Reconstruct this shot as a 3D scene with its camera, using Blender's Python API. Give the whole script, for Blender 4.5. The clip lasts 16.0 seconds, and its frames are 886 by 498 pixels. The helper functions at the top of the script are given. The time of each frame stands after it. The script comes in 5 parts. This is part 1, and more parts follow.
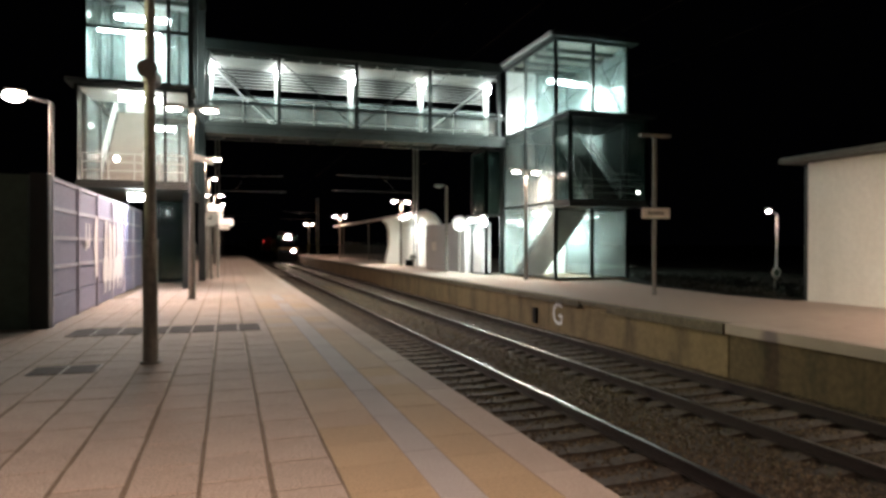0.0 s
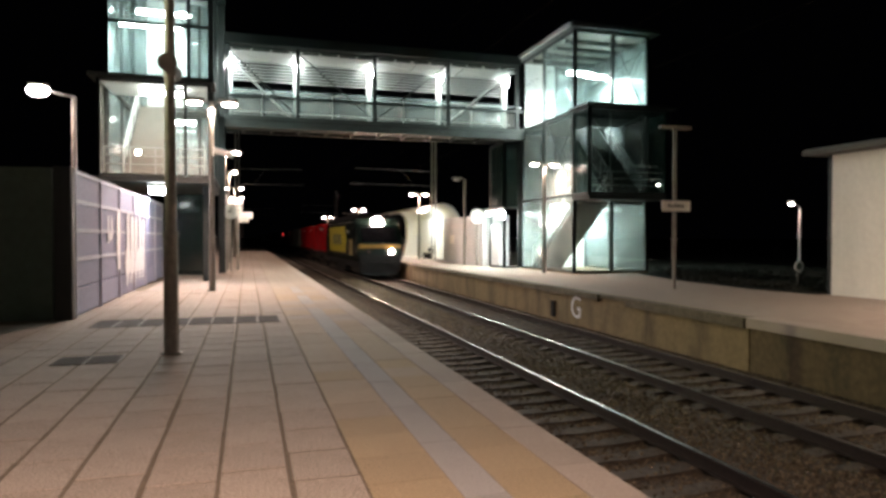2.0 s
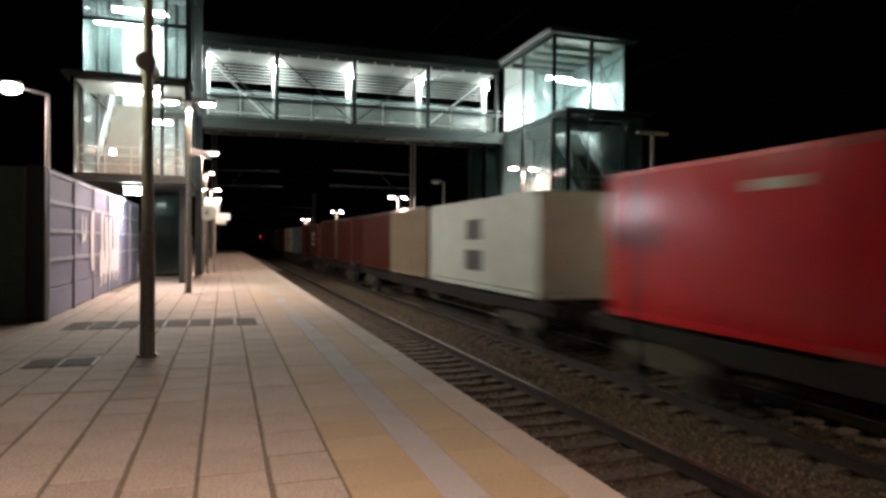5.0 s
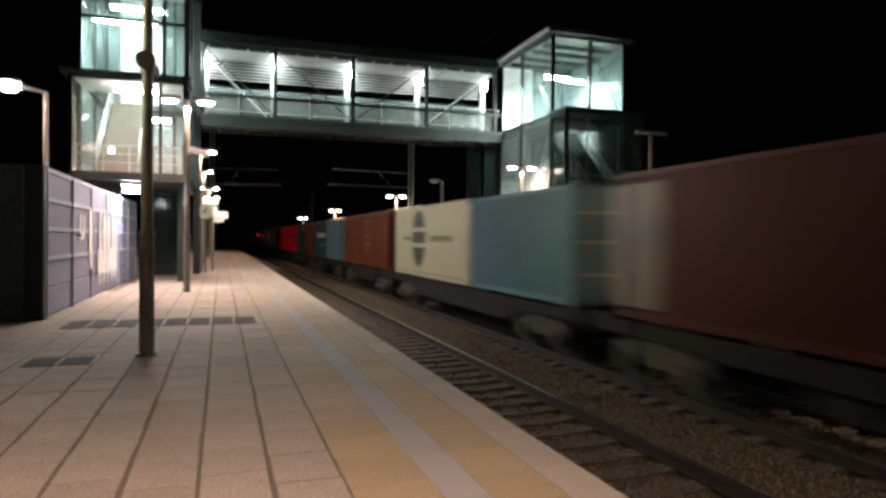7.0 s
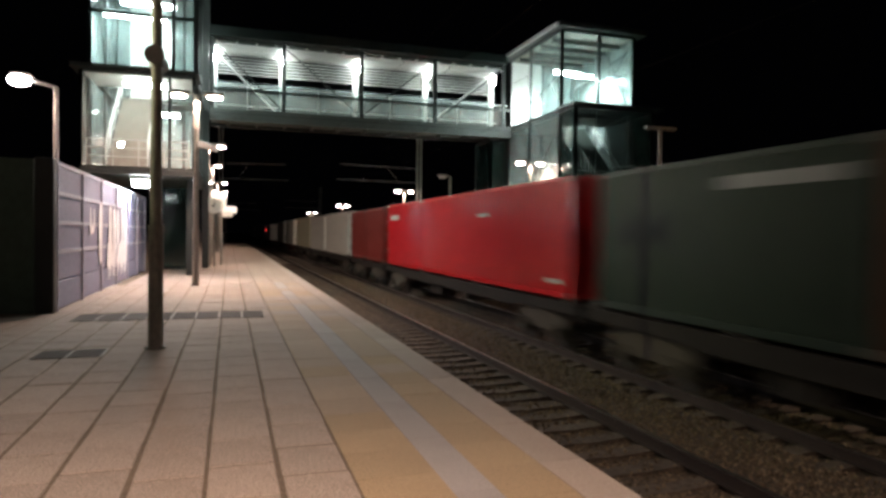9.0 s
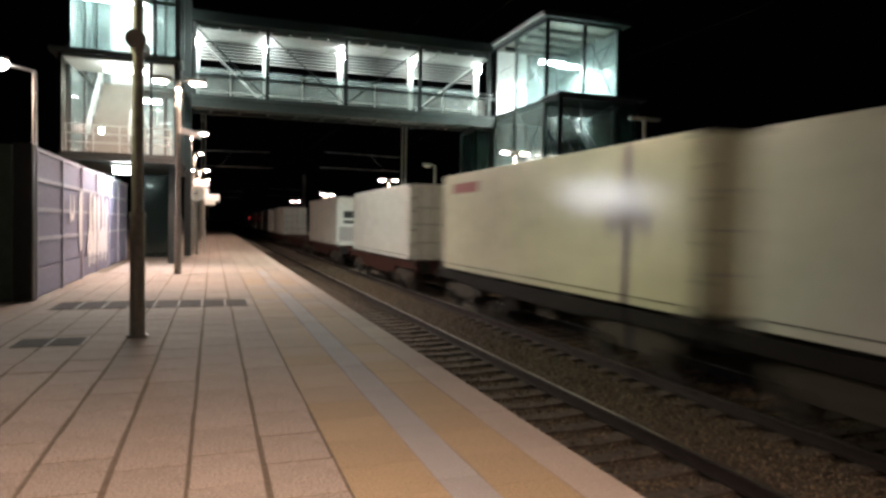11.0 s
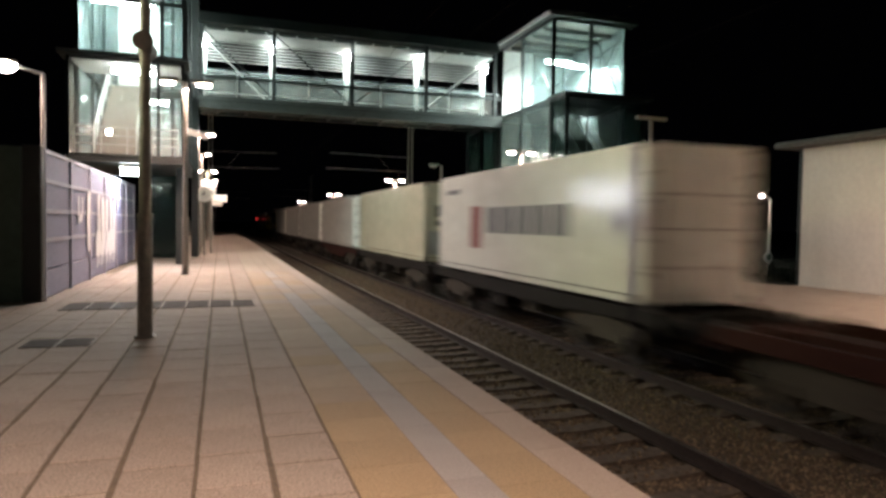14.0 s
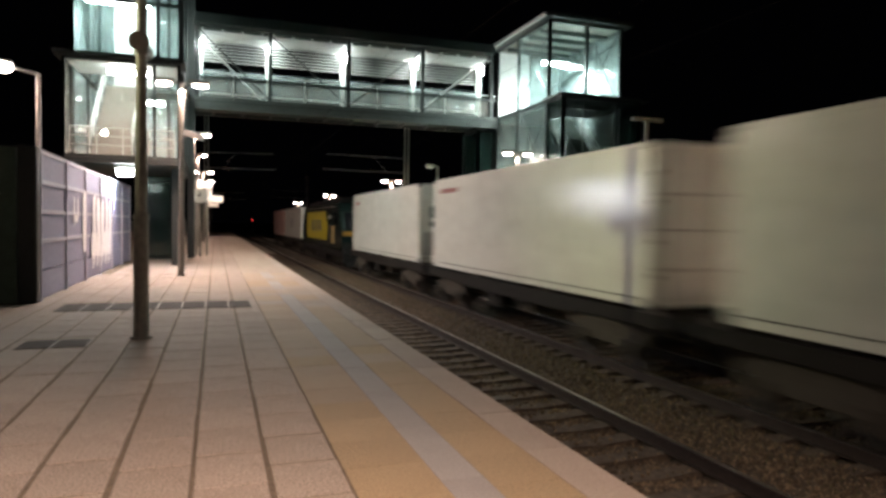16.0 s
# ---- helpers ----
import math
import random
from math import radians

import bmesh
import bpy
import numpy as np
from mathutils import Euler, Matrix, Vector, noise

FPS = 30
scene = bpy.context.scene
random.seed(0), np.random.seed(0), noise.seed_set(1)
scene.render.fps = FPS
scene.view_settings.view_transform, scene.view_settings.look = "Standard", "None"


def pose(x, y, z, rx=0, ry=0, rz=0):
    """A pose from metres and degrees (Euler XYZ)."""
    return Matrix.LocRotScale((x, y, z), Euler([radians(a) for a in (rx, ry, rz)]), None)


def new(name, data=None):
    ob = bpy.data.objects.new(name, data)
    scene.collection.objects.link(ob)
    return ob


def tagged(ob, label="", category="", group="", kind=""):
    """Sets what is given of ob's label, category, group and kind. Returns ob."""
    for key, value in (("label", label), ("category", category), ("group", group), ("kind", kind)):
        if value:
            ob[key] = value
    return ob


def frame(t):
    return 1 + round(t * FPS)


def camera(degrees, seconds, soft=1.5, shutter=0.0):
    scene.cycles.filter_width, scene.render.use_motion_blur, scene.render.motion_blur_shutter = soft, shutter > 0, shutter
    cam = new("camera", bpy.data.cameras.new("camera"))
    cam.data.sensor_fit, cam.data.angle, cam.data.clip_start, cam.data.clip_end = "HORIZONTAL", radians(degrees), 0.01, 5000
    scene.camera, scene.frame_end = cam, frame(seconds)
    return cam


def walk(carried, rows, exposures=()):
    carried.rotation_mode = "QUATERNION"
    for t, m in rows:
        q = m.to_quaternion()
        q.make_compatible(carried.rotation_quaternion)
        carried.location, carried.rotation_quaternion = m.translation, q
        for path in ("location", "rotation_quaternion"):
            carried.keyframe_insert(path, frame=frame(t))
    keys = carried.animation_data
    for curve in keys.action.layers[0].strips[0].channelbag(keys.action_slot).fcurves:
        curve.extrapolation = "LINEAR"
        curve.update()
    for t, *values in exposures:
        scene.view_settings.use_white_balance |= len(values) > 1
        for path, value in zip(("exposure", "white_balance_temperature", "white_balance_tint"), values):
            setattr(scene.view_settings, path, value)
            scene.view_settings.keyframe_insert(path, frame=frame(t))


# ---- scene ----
cam = camera(67.2, 16.0, soft=3.2, shutter=0.9)
# seconds, place, turn
PATH = [
    (0, 0.004, -0.01, 1.706, 89.601, -0.032, -17.92),
    (0.5, -0.024, 0.013, 1.697, 89.283, -0.057, -17.89),
    (1, -0.01, 0.007, 1.698, 89.006, 0.008, -17.411),
    (1.5, -0, -0, 1.7, 88.98, -0, -17.055),
    (2, 0.014, -0.007, 1.698, 89.011, -0.082, -16.361),
    (2.5, 0.03, -0.011, 1.687, 88.871, -0.001, -15.784),
    (3, 0.024, -0.001, 1.702, 88.506, 0.073, -16.574),
    (3.5, 0.009, -0, 1.69, 88.635, 0.071, -17.641),
    (4, 0.002, -0.011, 1.701, 89.197, -0.321, -17.973),
    (6.5, -0.042, -0.004, 1.683, 89.301, -0.476, -18.39),
    (7, -0.045, -0.005, 1.7, 89.195, -0.594, -18.415),
    (7.5, -0.051, 0.002, 1.693, 89.177, -0.744, -18.328),
    (8, -0.039, -0.005, 1.684, 89.17, -0.866, -18.14),
    (8.5, -0.035, 0.003, 1.69, 88.994, -0.886, -17.931),
    (9, -0.042, 0.002, 1.691, 88.799, -0.808, -17.742),
    (11.5, -0.045, -0.007, 1.687, 87.82, -1.143, -19.224),
    (12, -0.04, -0.002, 1.683, 87.844, -1.113, -19.114),
    (12.5, -0.051, -0.009, 1.689, 87.819, -0.911, -18.834),
    (13, -0.051, -0.007, 1.689, 87.836, -0.83, -18.662),
    (13.5, -0.045, -0.002, 1.69, 87.837, -0.838, -18.561),
    (14, -0.041, 0.001, 1.691, 87.889, -0.954, -18.511),
    (14.5, -0.049, -0.008, 1.688, 87.974, -0.902, -18.448),
    (15, -0.04, -0, 1.689, 88.062, -0.977, -18.504),
    (15.5, -0.044, -0.004, 1.69, 88.04, -0.916, -18.595),
    (16, -0.048, -0.01, 1.688, 87.988, -0.973, -18.831),
]
walk(cam, [(r[0], pose(*r[1:])) for r in PATH])

# ---- night sky, lamps ----
world = bpy.data.worlds.new("night")
world.use_nodes = True
scene.world = world
world.node_tree.nodes["Background"].inputs[0].default_value = (0.010, 0.010, 0.014, 1)
world.node_tree.nodes["Background"].inputs[1].default_value = 0.03
scene.view_settings.exposure = 0.1

WARM = (1.0, 0.695, 0.565)
COOL = (0.90, 1.0, 0.97)


def lamp(x, y, z, watts, colour=WARM, size=0.25, tilt=(0, 0, 0), wide=None, spread=180):
    """A lamp that shines down from a lamp head."""
    d = bpy.data.lights.new("lamp", "AREA")
    d.shape, d.size, d.size_y = "RECTANGLE", size, wide or size
    d.energy, d.color, d.spread = watts, colour, radians(spread)
    ob = new("lamp_light", d)
    ob.matrix_world = pose(x, y, z, *tilt)
    return ob


# ---- materials ----
def mat(name, colour, rough=0.7, metal=0.0, vary=0.25, scale=6.0, bump=0.15, stain=0.0, stain_colour=(0.03, 0.03, 0.03), stain_scale=0.7, streak=1.0, per_object=0.0, island=0.0, emit=None, spec=0.5, flute=0.0):
    m = bpy.data.materials.new(name)
    m.use_nodes = True
    n, l = m.node_tree.nodes, m.node_tree.links
    b = n["Principled BSDF"]
    b.inputs["Roughness"].default_value, b.inputs["Metallic"].default_value = rough, metal
    b.inputs["Specular IOR Level"].default_value = spec
    if emit:
        b.inputs["Emission Color"].default_value, b.inputs["Emission Strength"].default_value = (*emit[0], 1), emit[1]
    co = n.new("ShaderNodeTexCoord")
    src = co.outputs["Object"]
    fine = n.new("ShaderNodeTexNoise")
    fine.inputs["Scale"].default_value, fine.inputs["Detail"].default_value = scale, 6
    l.new(src, fine.inputs["Vector"])
    ramp = n.new("ShaderNodeMapRange")
    ramp.inputs["From Min"].default_value, ramp.inputs["From Max"].default_value = 0.3, 0.7
    ramp.inputs["To Min"].default_value, ramp.inputs["To Max"].default_value = 1 - vary, 1 + vary
    l.new(fine.outputs["Fac"], ramp.inputs["Value"])
    mul = n.new("ShaderNodeVectorMath")
    mul.operation = "SCALE"
    mul.inputs[0].default_value = colour
    l.new(ramp.outputs[0], mul.inputs["Scale"])
    out = mul.outputs[0]
    if per_object or island:
        info = n.new("ShaderNodeObjectInfo" if per_object else "ShaderNodeNewGeometry")
        r2 = n.new("ShaderNodeMapRange")
        r2.inputs["To Min"].default_value, r2.inputs["To Max"].default_value = 1 - per_object - island, 1 + per_object + island
        l.new(info.outputs["Random" if per_object else "Random Per Island"], r2.inputs["Value"])
        m2 = n.new("ShaderNodeVectorMath")
        m2.operation = "SCALE"
        l.new(out, m2.inputs[0])
        l.new(r2.outputs[0], m2.inputs["Scale"])
        out = m2.outputs[0]
    if stain:
        big = n.new("ShaderNodeTexNoise")
        big.inputs["Scale"].default_value, big.inputs["Detail"].default_value = stain_scale, 8
        big.inputs["Roughness"].default_value = 0.65
        run = n.new("ShaderNodeMapping")
        run.inputs["Scale"].default_value = (1, 1, streak)
        l.new(src, run.inputs["Vector"])
        l.new(run.outputs[0], big.inputs["Vector"])
        r3 = n.new("ShaderNodeMapRange")
        r3.inputs["From Min"].default_value, r3.inputs["From Max"].default_value = 0.48, 0.72
        r3.inputs["To Max"].default_value = stain
        l.new(big.outputs["Fac"], r3.inputs["Value"])
        mix = n.new("ShaderNodeMix")
        mix.data_type = "RGBA"
        l.new(r3.outputs[0], mix.inputs["Factor"])
        l.new(out, mix.inputs["A"])
        mix.inputs["B"].default_value = (*stain_colour, 1)
        out = mix.outputs["Result"]
    l.new(out, b.inputs["Base Color"])
    if bump:
        bp = n.new("ShaderNodeBump")
        bp.inputs["Strength"].default_value, bp.inputs["Distance"].default_value = bump, 0.01
        l.new(fine.outputs["Fac"], bp.inputs["Height"])
        l.new(bp.outputs[0], b.inputs["Normal"])
        if flute:
            # shallow dents that run up the sheet
            along = n.new("ShaderNodeMapping")
            along.inputs["Scale"].default_value = (0.0, 2.6, 0.12)
            l.new(src, along.inputs["Vector"])
            dent = n.new("ShaderNodeTexNoise")
            dent.inputs["Scale"].default_value, dent.inputs["Detail"].default_value = 1.0, 3
            l.new(along.outputs[0], dent.inputs["Vector"])
            b2 = n.new("ShaderNodeBump")
            b2.inputs["Strength"].default_value, b2.inputs["Distance"].default_value = flute, 0.12
            l.new(dent.outputs["Fac"], b2.inputs["Height"])
            l.new(b2.outputs[0], bp.inputs["Normal"])
    return m


def glass(name, tint, rough=0.05, clear=0.7):
    """Dusty pane: part of the light goes straight through, the rest is scattered or mirrored."""
    m = bpy.data.materials.new(name)
    m.use_nodes = True
    n, l = m.node_tree.nodes, m.node_tree.links
    b = n["Principled BSDF"]
    b.inputs["Base Color"].default_value = (*tint, 1)
    b.inputs["Roughness"].default_value = rough
    t = n.new("ShaderNodeBsdfTransparent")
    t.inputs[0].default_value = (*[0.55 + 0.45 * c for c in tint], 1)
    co = n.new("ShaderNodeTexCoord")
    dirt = n.new("ShaderNodeTexNoise")
    dirt.inputs["Scale"].default_value, dirt.inputs["Detail"].default_value = 1.3, 7
    l.new(co.outputs["Object"], dirt.inputs["Vector"])
    r = n.new("ShaderNodeMapRange")
    r.inputs["From Min"].default_value, r.inputs["From Max"].default_value = 0.3, 0.75
    r.inputs["To Min"].default_value, r.inputs["To Max"].default_value = min(1, clear + 0.05), clear - 0.07
    l.new(dirt.outputs["Fac"], r.inputs["Value"])
    mix = n.new("ShaderNodeMixShader")
    l.new(r.outputs[0], mix.inputs[0])
    l.new(b.outputs[0], mix.inputs[1])
    l.new(t.outputs[0], mix.inputs[2])
    l.new(mix.outputs[0], n["Material Output"].inputs[0])
    return m


def glow(name, colour, strength):
    return mat(name, colour, 0.5, 0, 0, 1, 0, emit=(colour, strength))


PAVE = mat("paving_concrete", (0.34, 0.28, 0.23), 0.85, vary=0.6, scale=62, bump=0.6, stain=0.5, stain_colour=(0.19, 0.15, 0.115), stain_scale=2.2, per_object=0.07)
JOINT = mat("joint_sand", (0.13, 0.098, 0.066), 0.95, vary=0.3, scale=20)
COPING = mat("coping_concrete", (0.36, 0.30, 0.25), 0.85, vary=0.22, scale=50, bump=0.3, stain=0.3, stain_colour=(0.2, 0.16, 0.13), per_object=0.08)
CONCRETE = mat("old_concrete", (0.21, 0.152, 0.078), 0.9, vary=0.16, scale=9, bump=0.3, stain=0.9, stain_colour=(0.055, 0.045, 0.03), stain_scale=1.5, streak=0.25)
BALLAST = mat("ballast", (0.075, 0.06, 0.042), 0.95, vary=0.6, scale=22, bump=1.0, stain=0.4, stain_colour=(0.05, 0.042, 0.035), stain_scale=1.1)
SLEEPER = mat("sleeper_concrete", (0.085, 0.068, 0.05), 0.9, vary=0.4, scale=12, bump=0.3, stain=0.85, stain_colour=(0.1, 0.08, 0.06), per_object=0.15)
RAIL = mat("rusty_rail", (0.024, 0.015, 0.011), 0.75, 0.2, vary=0.4, scale=25)
RAILTOP = mat("polished_rail_head", (0.46, 0.43, 0.40), 0.32, 1.0, vary=0.1, scale=30, bump=0.05)
EARTH = mat("dark_earth", (0.035, 0.03, 0.022), 1.0, vary=0.4, scale=2, bump=0.3)
STEEL = mat("dark_green_steel", (0.011, 0.016, 0.015), 0.5, 0.1, vary=0.2, scale=9, bump=0.05)
POLE = mat("grey_painted_pole", (0.20, 0.19, 0.165), 0.55, 0.3, vary=0.22, scale=10, bump=0.08, stain=0.4, stain_colour=(0.1, 0.09, 0.07))
WHITE = mat("white_render", (0.76, 0.74, 0.68), 0.8, vary=0.05, scale=8, bump=0.06, streak=0.3, stain=0.3, stain_colour=(0.5, 0.47, 0.4))
WHITEMETAL = mat("white_painted_steel", (0.72, 0.74, 0.72), 0.45, 0.1, vary=0.06, scale=6, bump=0.03, stain=0.25, stain_colour=(0.45, 0.46, 0.44))
GREYPANEL = mat("grey_panel", (0.50, 0.50, 0.50), 0.6, vary=0.08, scale=5, bump=0.05, stain=0.2, stain_colour=(0.3, 0.3, 0.3))
BARRIER = mat("blue_grey_barrier", (0.21, 0.215, 0.31), 0.7, vary=0.14, scale=9, bump=0.12, streak=0.3, stain=0.3, stain_colour=(0.16, 0.16, 0.22))
GREENWALL = mat("green_fence_panel", (0.05, 0.08, 0.06), 0.7, vary=0.15, scale=7)
GLASS = glass("dusty_glass", (0.78, 0.90, 0.89), 0.1, 0.83)
GLASSDARK = glass("green_glass", (0.07, 0.13, 0.115), 0.1, 0.80)
FLOORSTEEL = mat("deck_soffit", (0.045, 0.054, 0.049), 0.6, 0.2, vary=0.2, scale=5)
BLACK = mat("black_steel", (0.008, 0.008, 0.008), 0.6, 0.0, spec=0.2, vary=0.3, scale=8)
LAMPGLOW = glow("lamp_glow", (1.0, 0.88, 0.78), 62)
COOLGLOW = glow("tube_glow", (0.90, 1.0, 0.97), 62)


# ---- builders ----
def box(bm, x0, x1, y0, y1, z0, z1):
    v = [bm.verts.new((x, y, z)) for x in (x0, x1) for y in (y0, y1) for z in (z0, z1)]
    for f in ((0, 1, 3, 2), (4, 6, 7, 5), (0, 4, 5, 1), (2, 3, 7, 6), (0, 2, 6, 4), (1, 5, 7, 3)):
        bm.faces.new([v[i] for i in f])
    return v


def rod(bm, a, b, r, seg=8, r2=None):
    a, b = Vector(a), Vector(b)
    q = (b - a).to_track_quat("Z", "Y")
    rings = []
    for p, rr in ((a, r), (b, r if r2 is None else r2)):
        rings.append([bm.verts.new(p + q @ Vector((rr * math.cos(2 * math.pi * i / seg), rr * math.sin(2 * math.pi * i / seg), 0))) for i in range(seg)])
    for i in range(seg):
        bm.faces.new((rings[0][i], rings[0][(i + 1) % seg], rings[1][(i + 1) % seg], rings[1][i]))
    bm.faces.new(rings[0][::-1])
    bm.faces.new(rings[1])


def bar(bm, a, b, w, h):
    """A square bar from a to b."""
    a, b = Vector(a), Vector(b)
    q = (b - a).to_track_quat("Z", "Y")
    rings = [[bm.verts.new(p + q @ Vector((sx * w / 2, sy * h / 2, 0))) for sx, sy in ((-1, -1), (1, -1), (1, 1), (-1, 1))] for p in (a, b)]
    for i in range(4):
        bm.faces.new((rings[0][i], rings[0][(i + 1) % 4], rings[1][(i + 1) % 4], rings[1][i]))
    bm.faces.new(rings[0][::-1])
    bm.faces.new(rings[1])


def prism(bm, outline, x0, x1, axis="x"):
    """An outline in two coordinates drawn out along the third."""
    def at(p, d):
        return (d, p[0], p[1]) if axis == "x" else ((p[0], d, p[1]) if axis == "y" else (p[0], p[1], d))
    r0 = [bm.verts.new(at(p, x0)) for p in outline]
    r1 = [bm.verts.new(at(p, x1)) for p in outline]
    k = len(outline)
    for i in range(k):
        bm.faces.new((r0[i], r0[(i + 1) % k], r1[(i + 1) % k], r1[i]))
    bm.faces.new(r0[::-1])
    bm.faces.new(r1)


def mesh(bm, name, material, smooth=False):
    bmesh.ops.recalc_face_normals(bm, faces=bm.faces)
    me = bpy.data.meshes.new(name)
    bm.to_mesh(me)
    bm.free()
    for m in material if isinstance(material, (list, tuple)) else [material]:
        me.materials.append(m)
    if smooth:
        for p in me.polygons:
            p.use_smooth = True
    return me


def part(name, bm, material, parent, label="", smooth=False):
    ob = new(name, mesh(bm, name, material, smooth))
    ob.parent = parent
    return tagged(ob, label)


def thing(name, label, category, at=(0, 0, 0), group="", kind="", turn=0):
    ob = new(name)
    ob.matrix_world = pose(*at, 0, 0, turn)
    return tagged(ob, label, category, group, kind)


def piece(name, fill, material, parent, label="", bevel=0, smooth=False):
    bm = bmesh.new()
    fill(bm)
    if bevel:
        bmesh.ops.bevel(bm, geom=bm.edges[:], offset=bevel, segments=1, affect="EDGES")
    return part(name, bm, material, parent, label, smooth)


def boxes(name, material, parent, *dims, label="", bevel=0):
    def fill(bm):
        for d in dims:
            box(bm, *d)
    return piece(name, fill, material, parent, label, bevel)


def setting(name, material, label, category, *dims, bevel=0):
    bm = bmesh.new()
    for d in dims:
        box(bm, *d)
    if bevel:
        bmesh.ops.bevel(bm, geom=bm.edges[:], offset=bevel, segments=1, affect="EDGES")
    return tagged(new(name, mesh(bm, name, material)), label, category, kind="structure")


# ---- ground, platforms, tracks ----
RAILZ, NEAR, FAR = -0.9, 4.40, 8.2
EDGE = 2.53
setting("ground", EARTH, "dark earth reaching to the horizon", "ground", (-1500, 1500, -400, 2500, -2.2, -1.25))
bm = bmesh.new()
prism(bm, [(EDGE - 0.1, -1.6), (10.1, -1.6), (10.1, RAILZ - 0.17), (9.6, RAILZ - 0.19), (9.35, RAILZ - 0.235), (7.15, RAILZ - 0.235), (6.85, RAILZ - 0.175), (6.3, RAILZ - 0.155), (5.8, RAILZ - 0.175), (5.5, RAILZ - 0.235), (EDGE - 0.1, RAILZ - 0.235)], -30, 400, "y")
tagged(new("ballast_bed", mesh(bm, "ballast_bed", BALLAST)), "grey-brown crushed stone ballast under both tracks", "ballast", kind="structure")
near_platform = setting("platform_near", JOINT, "station platform body with sandy paving joints", "platform", (-12, EDGE - 0.02, -14, 112, -1.6, -0.007))
setting("platform_far", CONCRETE, "far concrete platform with stained face", "platform", (9.95, 30, 11.4, 112, -1.6, 0.0))
# stained face; base colour also darkened for the weaker lamp light at this end
DIMFACE = mat("dimmed_stained_concrete", (0.115, 0.082, 0.043), 0.95, vary=0.25, scale=9, bump=0.4, stain=0.9, stain_colour=(0.025, 0.024, 0.014), stain_scale=1.1, streak=0.35)
setting("platform_far_dim_end", DIMFACE, "end of the far platform, stained face dimmed in its colour", "platform", (9.97, 30, -14, 11.396, -1.6, 0.0))
LIP = mat("grimy_lip_concrete", (0.13, 0.105, 0.07), 0.92, vary=0.3, scale=14, bump=0.35, stain=0.8, stain_colour=(0.035, 0.03, 0.02), stain_scale=1.6)
setting("platform_far_lip", LIP, "overhanging grimy concrete platform lip", "coping", (9.82, 10.12, 17.4, 112, -0.13, 0.05), (9.87, 10.12, 15.92, 17.38, -0.05, 0.047), (9.82, 10.12, 11.41, 15.9, -0.17, 0.05))
setting("platform_far_coping", COPING, "pale concrete coping of the far platform end", "coping", (9.86, 10.4, -14, 11.39, -0.15, 0.055))
setting("platform_far_paving", PAVE, "pale paved surface of the far platform", "paving", (10.12, 30, 11.4, 112, -0.1, 0.047), (10.4, 30, -14, 11.398, -0.1, 0.047))
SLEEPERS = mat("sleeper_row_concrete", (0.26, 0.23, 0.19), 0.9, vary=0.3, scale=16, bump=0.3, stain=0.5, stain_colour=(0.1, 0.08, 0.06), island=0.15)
for tx, nm in ((NEAR, "track_near"), (FAR, "track_far")):
    track = thing(nm, "broad gauge railway track on concrete sleepers", "railway track", (tx, 0, 0), "tracks", "structure")
    for sx in (-0.87, 0.87):
        def rail_shape(bm):
            box(bm, sx - 0.065, sx + 0.065, -30, 380, RAILZ - 0.172, RAILZ - 0.155)
            box(bm, sx - 0.012, sx + 0.012, -30, 380, RAILZ - 0.155, RAILZ - 0.045)
            box(bm, sx - 0.036, sx + 0.036, -30, 380, RAILZ - 0.045, RAILZ - 0.004)
        rail = piece("rail", rail_shape, RAIL, track, "rust-brown steel rail")
        boxes("rail_head", RAILTOP, rail, (sx - 0.03, sx + 0.03, -30, 380, RAILZ - 0.004, RAILZ), label="polished running surface")
    bm = bmesh.new()
    prism(bm, [(-1.3, RAILZ - 0.32), (1.3, RAILZ - 0.32), (1.3, RAILZ - 0.2), (0.95, RAILZ - 0.165), (0.75, RAILZ - 0.175), (0.35, RAILZ - 0.205), (-0.35, RAILZ - 0.205), (-0.75, RAILZ - 0.175), (-0.95, RAILZ - 0.165), (-1.3, RAILZ - 0.2)], -0.13, 0.13, "y")
    sl = mesh(bm, "sleeper", SLEEPER)
    for k in range(118):
        ob = new("sleeper", sl)
        ob.parent = track
        ob.location = (random.uniform(-0.02, 0.02), -9.3 + 0.6 * k, random.uniform(-0.008, 0.004))
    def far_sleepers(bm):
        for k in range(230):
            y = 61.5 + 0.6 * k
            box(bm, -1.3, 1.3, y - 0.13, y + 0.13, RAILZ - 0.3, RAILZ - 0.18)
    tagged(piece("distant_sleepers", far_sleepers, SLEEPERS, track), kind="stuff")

# loose ballast stones
STONE = mat("ballast_stone", (0.15, 0.115, 0.074), 0.95, vary=0.35, scale=30, bump=0.3, island=0.55)
rs = random.Random(5)
rn = np.random.default_rng(5)
N = 90000
sy = 2.8 + 42 * rn.random(N) ** 1.8
sx = rn.uniform(EDGE + 0.08, 10.0, N)
to_rail = np.min([abs(sx - c - d) for c in (NEAR, FAR) for d in (-0.87, 0.87)], axis=0)
in_track = (abs(sx - NEAR) < 1.3) | (abs(sx - FAR) < 1.3)
on_sleeper = in_track & (abs(((sy - 1.5) / 0.6) % 1.0 - 0.5) > 0.27)
keep = (to_rail > 0.085) & (~on_sleeper | (rn.random(N) < 0.12))
sx, sy, on_sleeper = sx[keep], sy[keep], on_sleeper[keep]
N = len(sx)
